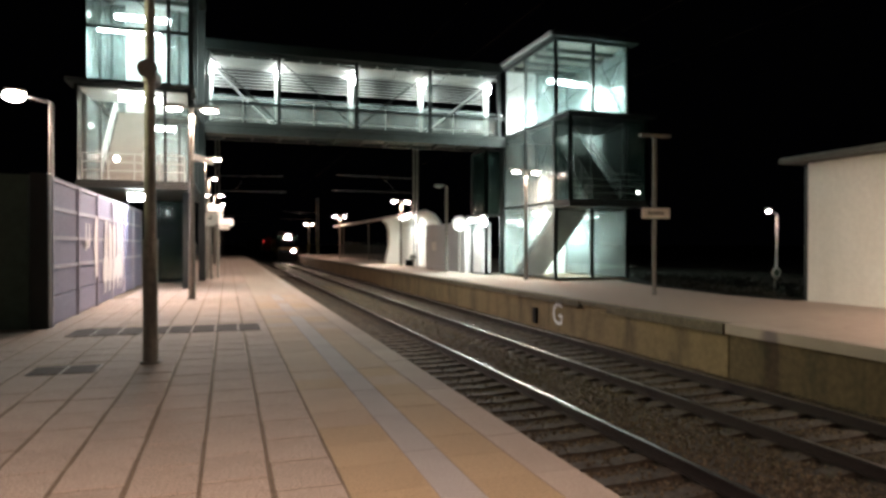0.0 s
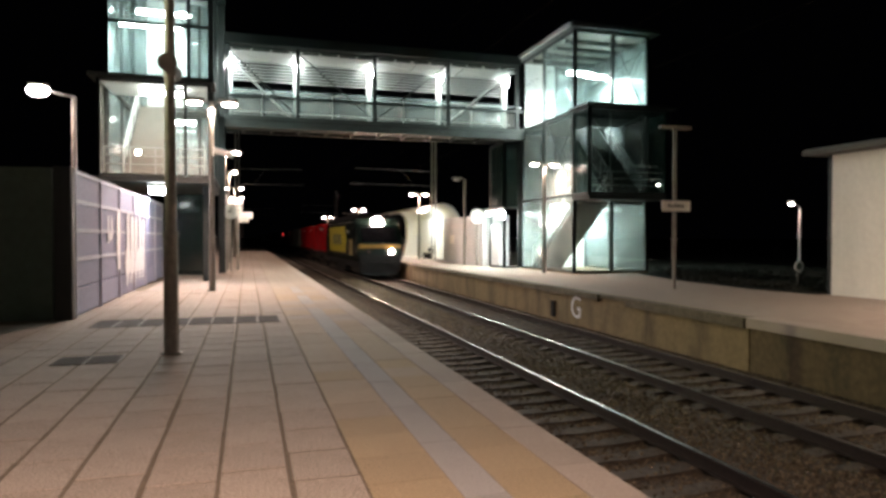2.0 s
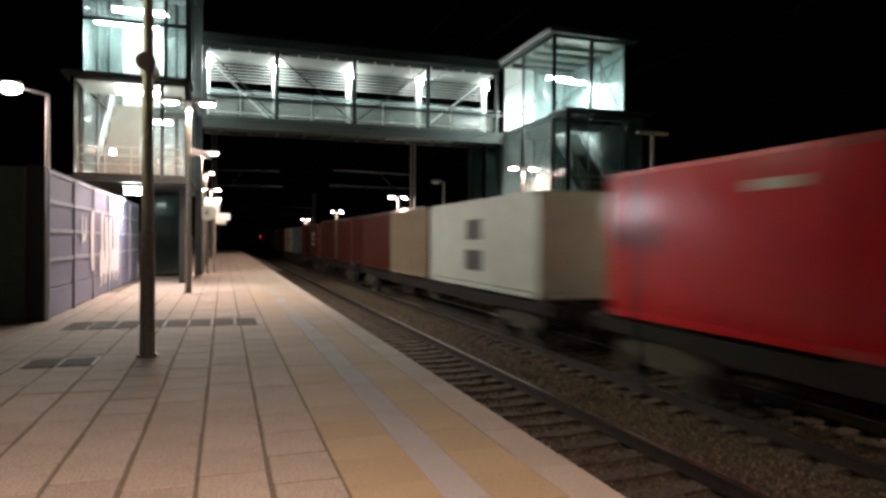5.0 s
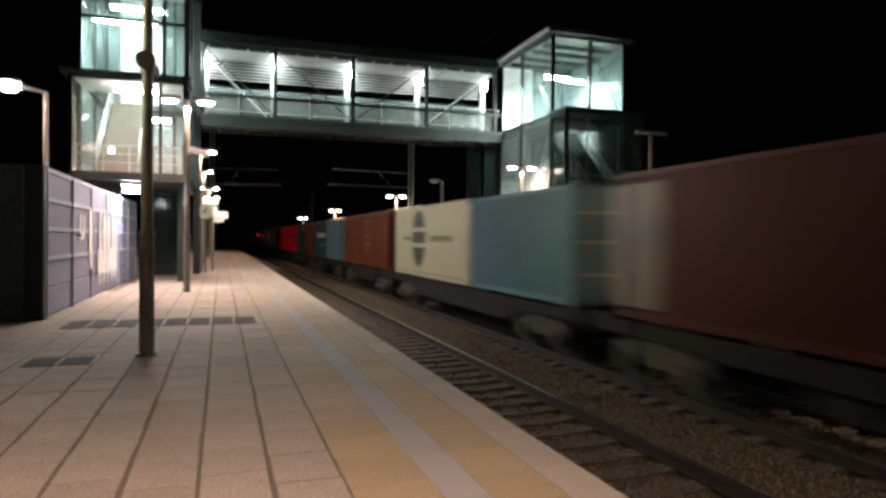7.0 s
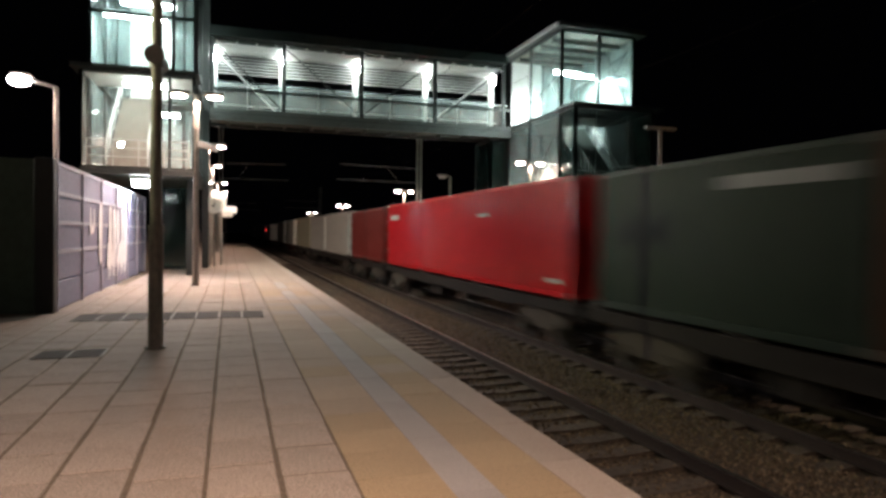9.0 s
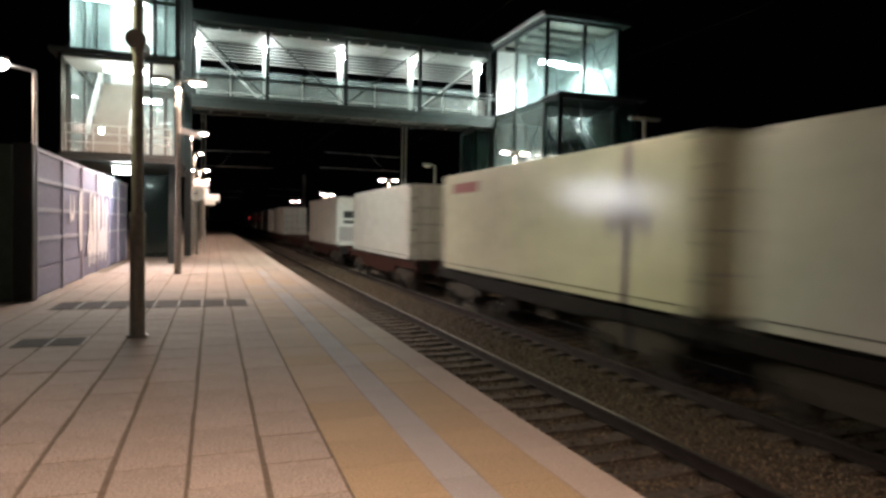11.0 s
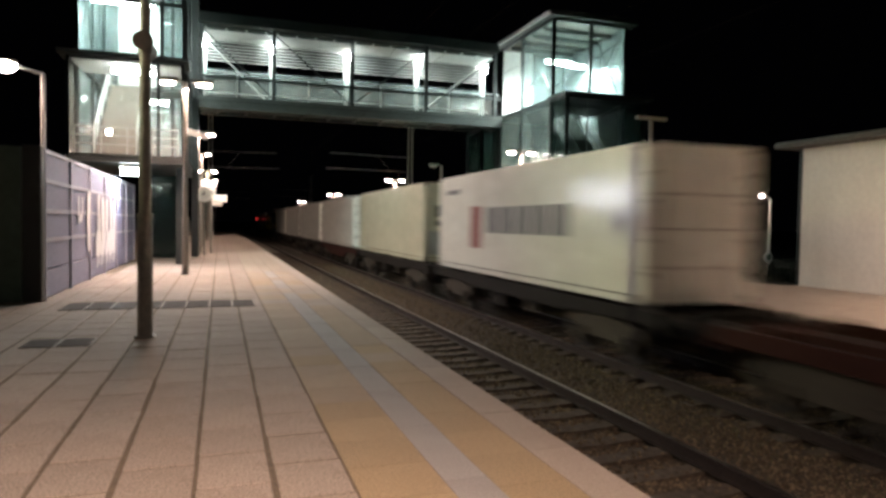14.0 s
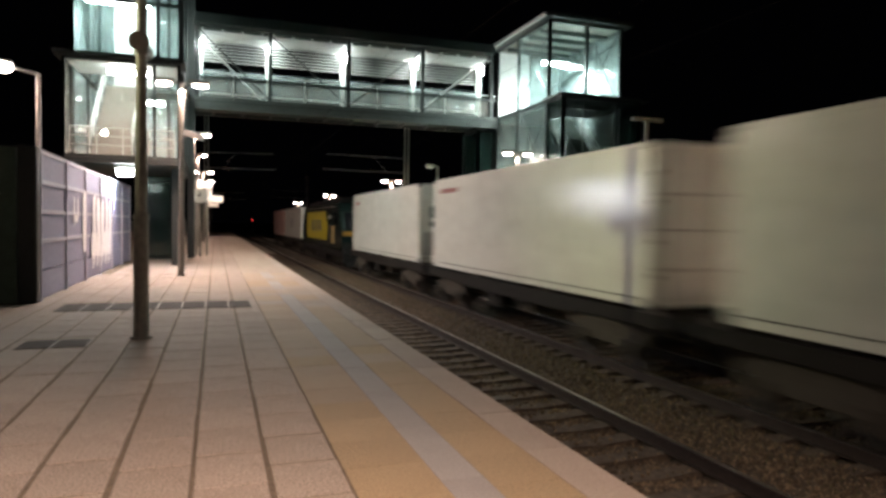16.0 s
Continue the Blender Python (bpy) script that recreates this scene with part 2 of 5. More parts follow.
sz = np.interp(sx, [EDGE, 5.5, 5.8, 6.3, 6.85, 7.15, 9.35, 9.6, 10.1], RAILZ + np.array([-0.235, -0.235, -0.175, -0.155, -0.175, -0.235, -0.235, -0.19, -0.17])) + rn.uniform(-0.012, 0.016, N) + np.where(on_sleeper, 0.05, 0.0)
size = rn.uniform(0.014, 0.034, N)
octa = np.array([(1, 0, 0), (-1, 0, 0), (0, 1, 0), (0, -1, 0), (0, 0, 1), (0, 0, -1)], float)
pts = octa[None] * rn.uniform(0.6, 1.25, (N, 6, 1)) * size[:, None, None]
ang = rn.uniform(0, 6.28, (N, 2))
ca, sa, cb, sb = np.cos(ang[:, :1]), np.sin(ang[:, :1]), np.cos(ang[:, 1:]), np.sin(ang[:, 1:])
px, py, pz = pts[..., 0], pts[..., 1], pts[..., 2]
px, py = px * ca - py * sa, px * sa + py * ca
px, pz = px * cb - pz * sb, px * sb + pz * cb
verts = np.stack([px + sx[:, None], py + sy[:, None], pz + sz[:, None]], -1).reshape(-1, 3)
tri = np.array([(0, 2, 4), (2, 1, 4), (1, 3, 4), (3, 0, 4), (2, 0, 5), (1, 2, 5), (3, 1, 5), (0, 3, 5)])
faces = (tri[None] + 6 * np.arange(N)[:, None, None]).reshape(-1, 3)
stones = bpy.data.meshes.new("ballast_stones")
stones.from_pydata(verts.tolist(), [], faces.tolist())
stones.materials.append(STONE)
tagged(new("ballast_stones", stones), "loose grey-brown ballast stones between the rails", "ballast", kind="stuff")
GRASS = mat("dry_weeds", (0.10, 0.105, 0.05), 0.9, vary=0.3, scale=8, bump=0, island=0.4)
bm = bmesh.new()
for i in range(2600):
    y = 4 + 45 * rs.random() ** 1.6
    x = rs.gauss(6.35, 0.28)
    h, a = rs.uniform(0.04, 0.13), rs.uniform(0, 6.28)
    dx, dy = 0.012 * math.cos(a), 0.012 * math.sin(a)
    z = RAILZ - 0.2
    lean = (rs.uniform(-0.05, 0.05), rs.uniform(-0.05, 0.05))
    v = [bm.verts.new(p) for p in ((x - dx, y - dy, z), (x + dx, y + dy, z), (x + lean[0], y + lean[1], z + h))]
    bm.faces.new(v)
tagged(new("weeds", mesh(bm, "weeds", GRASS)), "sparse dry weeds growing between the tracks", "weeds", kind="stuff")

# ---- stair towers ----
TREAD = mat("stair_concrete", (0.20, 0.175, 0.15), 0.8, vary=0.15, scale=12, bump=0.15, stain=0.3, stain_colour=(0.25, 0.22, 0.19))


def stair(parent, x0, x1, y0, z0, y1, z1, steps=20, tread=None):
    def treads(bm):
        for i in range(steps):
            a, b = i / steps, (i + 1) / steps
            ya, yb = y0 + (y1 - y0) * a, y0 + (y1 - y0) * b
            zt = z0 + (z1 - z0) * b
            box(bm, x0, x1, min(ya, yb), max(ya, yb), zt - 0.06, zt)
            box(bm, x0, x1, ya - 0.015, ya + 0.015, zt - (z1 - z0) / steps, zt - 0.062)
    st = piece("stair_flight", treads, tread or TREAD, parent, "grey concrete stair treads" if tread is None else "stair treads in a darkened colour")
    for x in (x0 - 0.04, x1 + 0.04):
        piece("stringer", lambda bm: prism(bm, [(y0, z0 - 0.32), (y1, z1 - 0.32), (y1, z1 + 0.05), (y0, z0 + 0.05)], x - 0.03, x + 0.03), STEEL, st)
        for h in (0.35, 0.65, 0.95):
            piece("handrail", lambda bm: rod(bm, (x, y0, z0 + h), (x, y1, z1 + h), 0.028 if h > 0.9 else 0.014, 6), WHITEMETAL, st, "pale steel handrail")
        for i in range(5):
            f = (i + 0.1) / 4.2
            piece("baluster", lambda bm: rod(bm, (x, y0 + (y1 - y0) * f, z0 + (z1 - z0) * f), (x, y0 + (y1 - y0) * f, z0 + (z1 - z0) * f + 0.95), 0.02, 6), WHITEMETAL, st)
    piece("stair_soffit", lambda bm: prism(bm, [(y0, z0 - 0.34), (y1, z1 - 0.34), (y1, z1 - 0.28), (y0, z0 - 0.28)], x0, x1), STEEL, st)


def frame_face(parent, axis, c, us, zs, w=0.13, panes=None, skip=(), cross=(), pane_cols=1):
    """A glazed face of posts, rails, panes and rod bracing. axis: the coordinate that stays at c."""
    def at(u, z, off=0.0):
        return (u, c + off, z) if axis == "y" else (c + off, u, z)
    for u in us:
        piece("post", lambda bm: bar(bm, at(u, zs[0]), at(u, zs[-1]), w, w), STEEL, parent)
    for z in zs:
        for i in range(len(us) - 1):
            piece("rail", lambda bm: bar(bm, at(us[i] + w / 2, z), at(us[i + 1] - w / 2, z), w * 0.9, w * 0.9), STEEL, parent)
    for i in range(len(us) - 1):
        for j in range(len(zs) - 1):
            a, b = us[i] + w / 2, us[i + 1] - w / 2
            lo, hi = zs[j] + w / 2, zs[j + 1] - w / 2
            if (i, j) in cross:
                for z_a, z_b in ((lo, hi), (hi, lo)):
                    piece("brace", lambda bm: rod(bm, at(a, z_a, 0.09), at(b, z_b, 0.09), 0.028, 6), STEEL, parent)
            if (i, j) in skip:
                continue
            step = (b - a) / pane_cols
            for k in range(pane_cols):
                p, q = a + k * step + 0.006, a + (k + 1) * step - 0.006
                piece("pane", (lambda bm: box(bm, p, q, c - 0.03, c - 0.014, lo, hi)) if axis == "y" else (lambda bm: box(bm, c - 0.03, c - 0.014, p, q, lo, hi)), panes or GLASS, parent)


def tube_lamp(parent, x0, x1, y0, y1, z, watts, material=None, colour=COOL, light=True, name="tube_light"):
    """A ceiling luminaire: housing, glowing diffuser and the light that it gives."""
    h = boxes(name, WHITEMETAL, parent, (x0, x1, y0, y1, z, z + 0.07))
    boxes("diffuser", material or COOLGLOW, h, (x0 + 0.02, x1 - 0.02, y0 + 0.02, y1 - 0.02, z - 0.13, z - 0.004), label="glowing white tube cover")
    if light:
        lamp((x0 + x1) / 2, (y0 + y1) / 2, z - 0.16, watts, colour, x1 - x0, wide=y1 - y0)


# far tower
TX0, TX1, TY0, TY1 = 14.25, 18.0, 27.35, 33.3
tower = thing("stair_tower", "glazed dark steel stair tower with lit stairs inside", "stair tower", (0, 0, 0), "footbridge towers")
YM = 30.6
frame_face(tower, "x", TX0, (TY0, YM, TY1), (0.12, 3.63, 7.45, 11.05), skip={(1, 2)}, cross={(0, 2), (0, 1)})
frame_face(tower, "y", TY0, (TX0, 16.15, TX1), (0.12, 3.5), panes=GLASS)
frame_face(tower, "y", TY0, (TX0, 16.15, TX1), (7.45, 11.05), panes=GLASS, cross={(1, 0)})
frame_face(tower, "x", TX1, (TY0, YM, TY1), (0.12, 3.63, 7.45, 11.05), cross={(0, 2), (1, 1)})
frame_face(tower, "y", TY1, (TX0, 16.15, TX1), (0.12, 3.63, 7.45, 11.05), cross={(1, 1)})
boxes("rear_cladding", WHITEMETAL, tower, (TX0 + 0.1, 16.1, TY1 - 0.12, TY1 - 0.06, 7.5, 11.0), label="white cladding panel")
boxes("lower_cladding", WHITEMETAL, tower, (16.2, TX1 - 0.1, TY1 - 0.12, TY1 - 0.06, 0.1, 3.5), label="white cladding panel")
piece("roof", lambda bm: prism(bm, [(TX0 - 0.4, 11.12), (TX1 + 0.45, 11.12), (TX1 + 0.35, 11.34), (TX0 - 0.3, 11.34)], TY0 - 0.4, TY1 + 0.3, "y"), STEEL, tower)
boxes("roof_gutter", GREYPANEL, tower, (TX0 - 0.5, TX0 - 0.4, TY0 - 0.4, TY1 + 0.3, 11.1, 11.26), label="pale metal gutter")
boxes("ceiling_panel", POLE, tower, (TX0 + 0.1, TX1 - 0.1, TY0 + 0.1, TY1 - 0.1, 11.0, 11.09))
boxes("landing", FLOORSTEEL, tower, (TX0 + 0.08, TX1 - 0.08, 31.6, TY1 - 0.15, 7.2, 7.4))
boxes("plinth", CONCRETE, tower, (TX0 - 0.06, TX1 + 0.06, TY0 - 0.06, TY1 + 0.06, 0.045, 0.1))
# assumed floors, added to keep the upper lamps from lighting the middle level
boxes("light_block_floor", FLOORSTEEL, tower, (TX0 + 0.08, 16.2, TY0 + 0.1, 31.58, 7.2, 7.4))
boxes("light_block_floor", FLOORSTEEL, tower, (16.22, TX1 - 0.08, TY0 + 0.1, 29.6, 7.2, 7.4))
for y in (28.4, 29.6, 30.9, 32.1):
    boxes("ceiling_beam", STEEL, tower, (TX0 + 0.1, TX1 - 0.1, y, y + 0.14, 10.8, 10.99))
stair(tower, TX0 + 0.3, 15.95, 32.6, 0.1, 27.5, 3.6)
# dimness of the middle level is put into darker treads for this flight
stair(tower, 16.3, TX1 - 0.25, 27.5, 3.6, 31.6, 7.4, tread=FLOORSTEEL)
tube_lamp(tower, 14.6, 15.9, 28.6, 28.85, 9.55, 1250)
tube_lamp(tower, 16.4, 17.6, 30.2, 30.4, 9.9, 900)
tube_lamp(tower, 16.5, 17.6, 31.9, 32.1, 3.25, 420)
tube_lamp(tower, 14.5, 14.7, 29.0, 30.2, 3.3, 260)
piece("long_brace", lambda bm: rod(bm, (TX0 + 0.1, TY0 + 0.16, 8.0), (TX1 - 0.1, TY0 + 0.16, 10.5), 0.03, 6), STEEL, tower, "dark diagonal brace rod")
piece("side_brace", lambda bm: rod(bm, (TX0 + 0.16, TY1 - 0.1, 7.6), (TX0 + 0.16, TY0 + 0.1, 9.4), 0.03, 6), STEEL, tower, "dark diagonal brace rod")
piece("corner_lamp", lambda bm: bmesh.ops.create_icosphere(bm, subdivisions=2, radius=0.16, matrix=Matrix.Translation((17.3, 28.2, 8.85))), COOLGLOW, tower, "round glowing lamp")
piece("lamp_bracket", lambda bm: rod(bm, (17.3, 28.35, 8.85), (17.3, 28.35, 11.0), 0.025, 6), STEEL, tower)

ax0, ax1, ay0 = 14.12, 17.98, 25.75
bay = thing("landing_bay", "projecting dark glazed landing bay on a stair tower", "landing bay", (0, 0, 0), "landing bays")
frame_face(bay, "y", ay0, (ax0, ax1), (3.62, 7.32), panes=GLASSDARK, pane_cols=2)
frame_face(bay, "x", ax0, (ay0, TY0 - 0.15), (3.62, 7.32), panes=GLASSDARK)
frame_face(bay, "x", ax1, (ay0, TY0 - 0.15), (3.62, 7.32), panes=GLASSDARK)
boxes("floor_slab", STEEL, bay, (ax0, ax1, ay0, TY0 - 0.08, 3.38, 3.56))
boxes("roof", STEEL, bay, (ax0 - 0.2, ax1 + 0.4, ay0 - 0.2, TY0 - 0.08, 7.38, 7.5))
for z in (4.0, 4.3, 4.6):
    piece("handrail", lambda bm: rod(bm, (ax0 + 0.15, ay0 + 0.2, z), (ax1 - 0.15, ay0 + 0.2, z), 0.02, 6), WHITEMETAL, bay)

for a, b in (((ax0 + 0.1, 7.2), (ax1 - 1.5, 4.9)), ((ax1 - 1.5, 4.9), (ax1 - 0.15, 4.9)), ((ax0 + 1.2, 6.3), (ax1 - 0.9, 7.2)), ((ax0 + 1.3, 7.2), (ax0 + 1.3, 4.6)), ((ax1 - 0.95, 7.2), (ax1 - 0.95, 4.9))):
    piece("inner_rod", lambda bm: rod(bm, (a[0], ay0 + 0.5, a[1]), (b[0], ay0 + 0.5, b[1]), 0.024, 6), WHITEMETAL, bay, "pale steel rod of the stair rail")
piece("wall_light", lambda bm: bmesh.ops.create_icosphere(bm, subdivisions=2, radius=0.07, matrix=Matrix.Translation((17.7, 26.0, 4.05))), LAMPGLOW, bay, "small glowing lamp globe")

# near tower
LX0, LX1, LM = -4.95, -1.3, -2.1
tower_b = thing("stair_tower", "glazed stair tower with brightly lit upper landing", "stair tower", (0, 0, 0), "footbridge towers")
frame_face(tower_b, "y", 27.2, (LX0, LM, LX1), (7.4, 9.7, 12.6), cross={(0, 1)})
frame_face(tower_b, "x", LX1, (27.2, 30.4, 33.3), (4.0, 7.4, 12.6), skip={(1, 1)}, w=0.2)
frame_face(tower_b, "x", LX0, (27.2, 30.4, 33.3), (4.0, 7.4, 12.6), cross={(0, 1), (1, 1)})
frame_face(tower_b, "y", 33.3, (LX0, LM, LX1), (4.0, 7.4, 12.6), cross={(0, 1)})
boxes("rear_cladding", WHITEMETAL, tower_b, (LX0 + 0.6, LM - 0.5, 33.12, 33.18, 7.5, 12.5), label="white cladding panel")
boxes("roof", STEEL, tower_b, (LX0 - 0.35, LX1 + 0.35, 26.9, 33.6, 12.68, 12.9))
for y in (28.6, 30.2, 31.8):
    boxes("ceiling_beam", STEEL, tower_b, (LX0 + 0.1, LX1 - 0.1, y, y + 0.14, 12.3, 12.49))
boxes("ceiling_panel", GREYPANEL, tower_b, (LX0 + 0.1, LX1 - 0.1, 27.3, 33.2, 12.5, 12.6))
boxes("landing", FLOORSTEEL, tower_b, (LX0 + 0.08, LX1 - 0.08, 31.4, 33.0, 7.2, 7.36))
boxes("bay_ceiling", WHITEMETAL, tower_b, (LX0 + 0.1, LX1 - 0.1, 25.8, 28.0, 7.12, 7.18))
stair(tower_b, LX0 + 0.55, -3.05, 27.4, 4.0, 31.4, 7.3)
frame_face(tower_b, "y", 32.2, (-3.2, -1.75), (0.05, 4.0), panes=GLASSDARK)
frame_face(tower_b, "x", -1.75, (32.2, 33.6), (0.05, 4.0), panes=GLASSDARK)
frame_face(tower_b, "y", 33.6, (-3.2, -1.75), (0.05, 4.0), panes=GLASSDARK)
boxes("column", STEEL, tower_b, (-1.62, -1.36, 27.3, 27.6, 0.0, 4.0))
boxes("column", STEEL, tower_b, (LX0, LX0 + 0.25, 27.3, 27.6, 0.0, 4.0))
boxes("lift_column", STEEL, tower_b, (-1.28, -0.98, 33.0, 33.3, 0.0, 12.6))
for x0, x1, y, z, w in ((-4.6, -2.4, 27.6, 9.85, 650), (-4.5, -2.3, 31.0, 11.4, 260), (-3.7, -2.25, 26.3, 7.03, 75), (-4.4, -2.2, 31.9, 6.9, 40)):
    tube_lamp(tower_b, x0, x1, y, y + 0.3, z, w, colour=COOL if z > 8 else (1.0, 0.93, 0.82))
bay_b = thing("landing_bay", "projecting glazed landing bay with stairs behind", "landing bay", (0, 0, 0), "landing bays")
CLEAR = glass("clear_dusty_glass", (0.80, 0.80, 0.76), 0.08, 0.9)
frame_face(bay_b, "y", 25.7, (LX0, LM, LX1), (3.9, 7.2), panes=CLEAR, w=0.1)
frame_face(bay_b, "x", LX1, (25.7, 27.0), (3.9, 7.2), panes=CLEAR, w=0.1)
frame_face(bay_b, "x", LX0, (25.7, 27.0), (3.9, 7.2), panes=CLEAR, w=0.1)
boxes("floor_slab", STEEL, bay_b, (LX0 - 0.05, LX1 + 0.05, 25.65, 33.2, 3.66, 3.84))
boxes("floor_finish", TREAD, bay_b, (LX0 + 0.06, LX1 - 0.06, 25.8, 27.3, 3.84, 3.87))
boxes("roof", STEEL, bay_b, (LX0 - 0.3, LX1 + 0.2, 25.45, 27.1, 7.27, 7.4))
for z in (4.3, 4.6, 4.9):
    piece("handrail", lambda bm: rod(bm, (LX0 + 0.15, 25.95, z), (LX1 - 0.15, 25.95, z), 0.022, 6), GREYPANEL, bay_b)
for k in range(5):
    piece("handrail_post", lambda bm: rod(bm, (LX0 + 0.15 + k * 0.83, 25.95, 3.87), (LX0 + 0.15 + k * 0.83, 25.95, 4.9), 0.022, 6), GREYPANEL, bay_b)
piece("wall_light", lambda bm: bmesh.ops.create_icosphere(bm, subdivisions=2, radius=0.1, matrix=Matrix.Translation((-3.75, 26.2, 4.75))), LAMPGLOW, bay_b, "small glowing lamp globe")

# footbridge
BY0, BY1 = 32.9, 34.9
bridge = thing("footbridge", "covered steel footbridge with louvred lit side", "footbridge", (0, 0, 0))
boxes("deck", FLOORSTEEL, bridge, (-0.95, 14.15, BY0 + 0.02, BY1, 7.05, 7.42))
boxes("edge_beam", FLOORSTEEL, bridge, (-0.95, 14.15, BY0 - 0.14, BY0, 6.98, 7.45), label="grey-green steel edge girder")
boxes("lower_flange", FLOORSTEEL, bridge, (-0.95, 14.15, BY0 - 0.22, BY0 + 0.08, 6.86, 6.97))
boxes("beam_rib", STEEL, bridge, (-0.95, 14.15, BY0 - 0.16, BY0 - 0.142, 7.2, 7.25), label="dark line along the girder")
for k in range(11):
    boxes("soffit_rib", STEEL, bridge, (-0.2 + 1.35 * k, -0.1 + 1.35 * k, BY0 + 0.1, BY1, 6.93, 7.045))
boxes("rear_beam", STEEL, bridge, (-0.95, 14.15, BY1 + 0.01, BY1 + 0.14, 6.9, 7.45))
piece("roof", lambda bm: prism(bm, [(BY0 - 0.35, 10.74), (BY1 + 0.3, 10.74), (BY1 + 0.2, 11.1), (BY0 - 0.25, 11.22)], -0.95, 13.8, "x"), STEEL, bridge)
boxes("roof_lining", FLOORSTEEL, bridge, (-0.95, 13.7, BY0 + 0.1, BY1 + 0.25, 10.64, 10.73), label="dark roof lining behind white ribs")
PX = (-0.85, 2.38, 6.13, 9.94, 13.75)
for x in PX:
    piece("post", lambda bm: bar(bm, (x, BY0, 7.45), (x, BY0, 10.73), 0.16, 0.16), STEEL, bridge)
    rp = piece("rear_post", lambda bm: bar(bm, (x + 0.05, BY1, 7.42), (x + 0.05, BY1, 10.63), 0.26, 0.2), WHITEMETAL, bridge, "white lit steel post")
    boxes("post_lamp", WHITEMETAL, rp, (x - 0.12, x + 0.28, BY1 - 0.34, BY1 - 0.12, 10.555, 10.63))
    boxes("lamp_glass", COOLGLOW, rp, (x - 0.04, x + 0.2, BY1 - 0.3, BY1 - 0.13, 10.1, 10.55), label="glowing lamp glass")
    lamp(x + 0.08, BY1 - 0.45, 10.15, 150, COOL, 0.35, tilt=(-40, 0, 0))
    for k in range(4):
        xx = x + 0.15 + k * 0.9
        if xx < 13.6:
            boxes("purlin", WHITEMETAL, bridge, (xx, xx + 0.06, BY0 + 0.1, BY1 - 0.1, 10.54, 10.635))
for y in (33.05, 33.35, 33.65, 33.95, 34.25, 34.55):
    boxes("roof_rib", WHITEMETAL, bridge, (-0.9, 13.7, y, y + 0.07, 10.44, 10.535))
for a, b in zip(PX, PX[1:]):
    for ya, yb in ((BY0 + 0.15, BY1 - 0.15), (BY1 - 0.15, BY0 + 0.15)):
        piece("roof_brace", lambda bm: rod(bm, (a + 0.1, ya, 10.4), (b - 0.1, yb, 10.4), 0.03, 6), WHITEMETAL, bridge, "white roof bracing rod")
boxes("mid_rail", STEEL, bridge, (-0.9, 14.15, BY0 - 0.05, BY0 + 0.05, 8.30, 8.42))
for i in range(8):
    piece("louvre", lambda bm: prism(bm, [(BY1 + 0.12, 9.56 + 0.15 * i), (BY1 + 0.14, 9.57 + 0.15 * i), (BY1 + 0.18, 9.625 + 0.15 * i), (BY1 + 0.16, 9.625 + 0.15 * i)], -0.9, 13.9, "x"), WHITEMETAL, bridge)
boxes("rear_handrail", WHITEMETAL, bridge, (-0.9, 14.1, BY1 - 0.14, BY1 - 0.12, 8.72, 8.8))
boxes("front_handrail", WHITEMETAL, bridge, (-0.9, 14.1, BY0 + 0.2, BY0 + 0.24, 8.6, 8.65), label="pale steel handrail")
boxes("kick_rail", WHITEMETAL, bridge, (-0.9, 14.1, BY1 - 0.14, BY1 - 0.12, 7.95, 8.0))
for a, b in zip(PX, PX[1:]):
    for f0 in (0, 1):
        x0, x1 = a + 0.12 + f0 * (b - a) / 2, a - 0.02 + (f0 + 1) * (b - a) / 2
        boxes("rear_glass", GLASS, bridge, (x0, x1, BY1 - 0.11, BY1 - 0.1, 7.5, 8.7))
        boxes("rear_upper_glass", GLASS, bridge, (x0, x1, BY1 - 0.11, BY1 - 0.1, 8.82, 9.12))
        boxes("front_glass", CLEAR, bridge, (x0, x1, BY0 + 0.06, BY0 + 0.07, 7.5, 8.28))
    piece("mullion", lambda bm: bar(bm, ((a + b) / 2, BY1 - 0.08, 7.45), ((a + b) / 2, BY1 - 0.08, 9.0), 0.06, 0.06), WHITEMETAL, bridge)
for a, b, down in ((PX[0], PX[1], 1), (PX[1], PX[2], 1), (PX[2], PX[3], 0), (PX[3], PX[4], 0)):
    for y, m in ((BY0 + 0.09, STEEL), (BY1 - 0.2, WHITEMETAL)):
        za, zb = (10.6, 7.5) if down else (7.5, 10.6)
        if m is STEEL or a in (PX[0], PX[3]):
            piece("brace", lambda bm: rod(bm, (a, y, za), (b, y, zb), 0.035, 6), m, bridge)
# pier and lift shaft by the far tower
shaft = thing("lift_shaft", "green glazed steel lift shaft beside the stair tower", "lift shaft", (0, 0, 0))
frame_face(shaft, "y", 33.5, (13.3, 14.15), (0.1, 3.3, 6.8), w=0.14, panes=GLASSDARK, skip={(0, 0)})
frame_face(shaft, "x", 13.3, (33.5, 35.6), (0.1, 3.3, 6.8), w=0.14, panes=GLASSDARK, skip={(0, 0)})
boxes("door_leaf", GREYPANEL, shaft, (13.25, 13.31, 34.2, 35.4, 0.1, 2.4), label="grey lift door")
tube_lamp(shaft, 12.95, 13.2, 33.7, 35.5, 3.1, 330)
# glowing box added to stand for the wide glare of the door lamp
boxes("glare_box", COOLGLOW, shaft, (12.98, 13.22, 33.3, 33.62, 2.72, 3.08), label="glowing box standing for the door lamp glare")
boxes("door_canopy", WHITEMETAL, shaft, (12.9, 13.3, 33.4, 35.7, 3.19, 3.28))

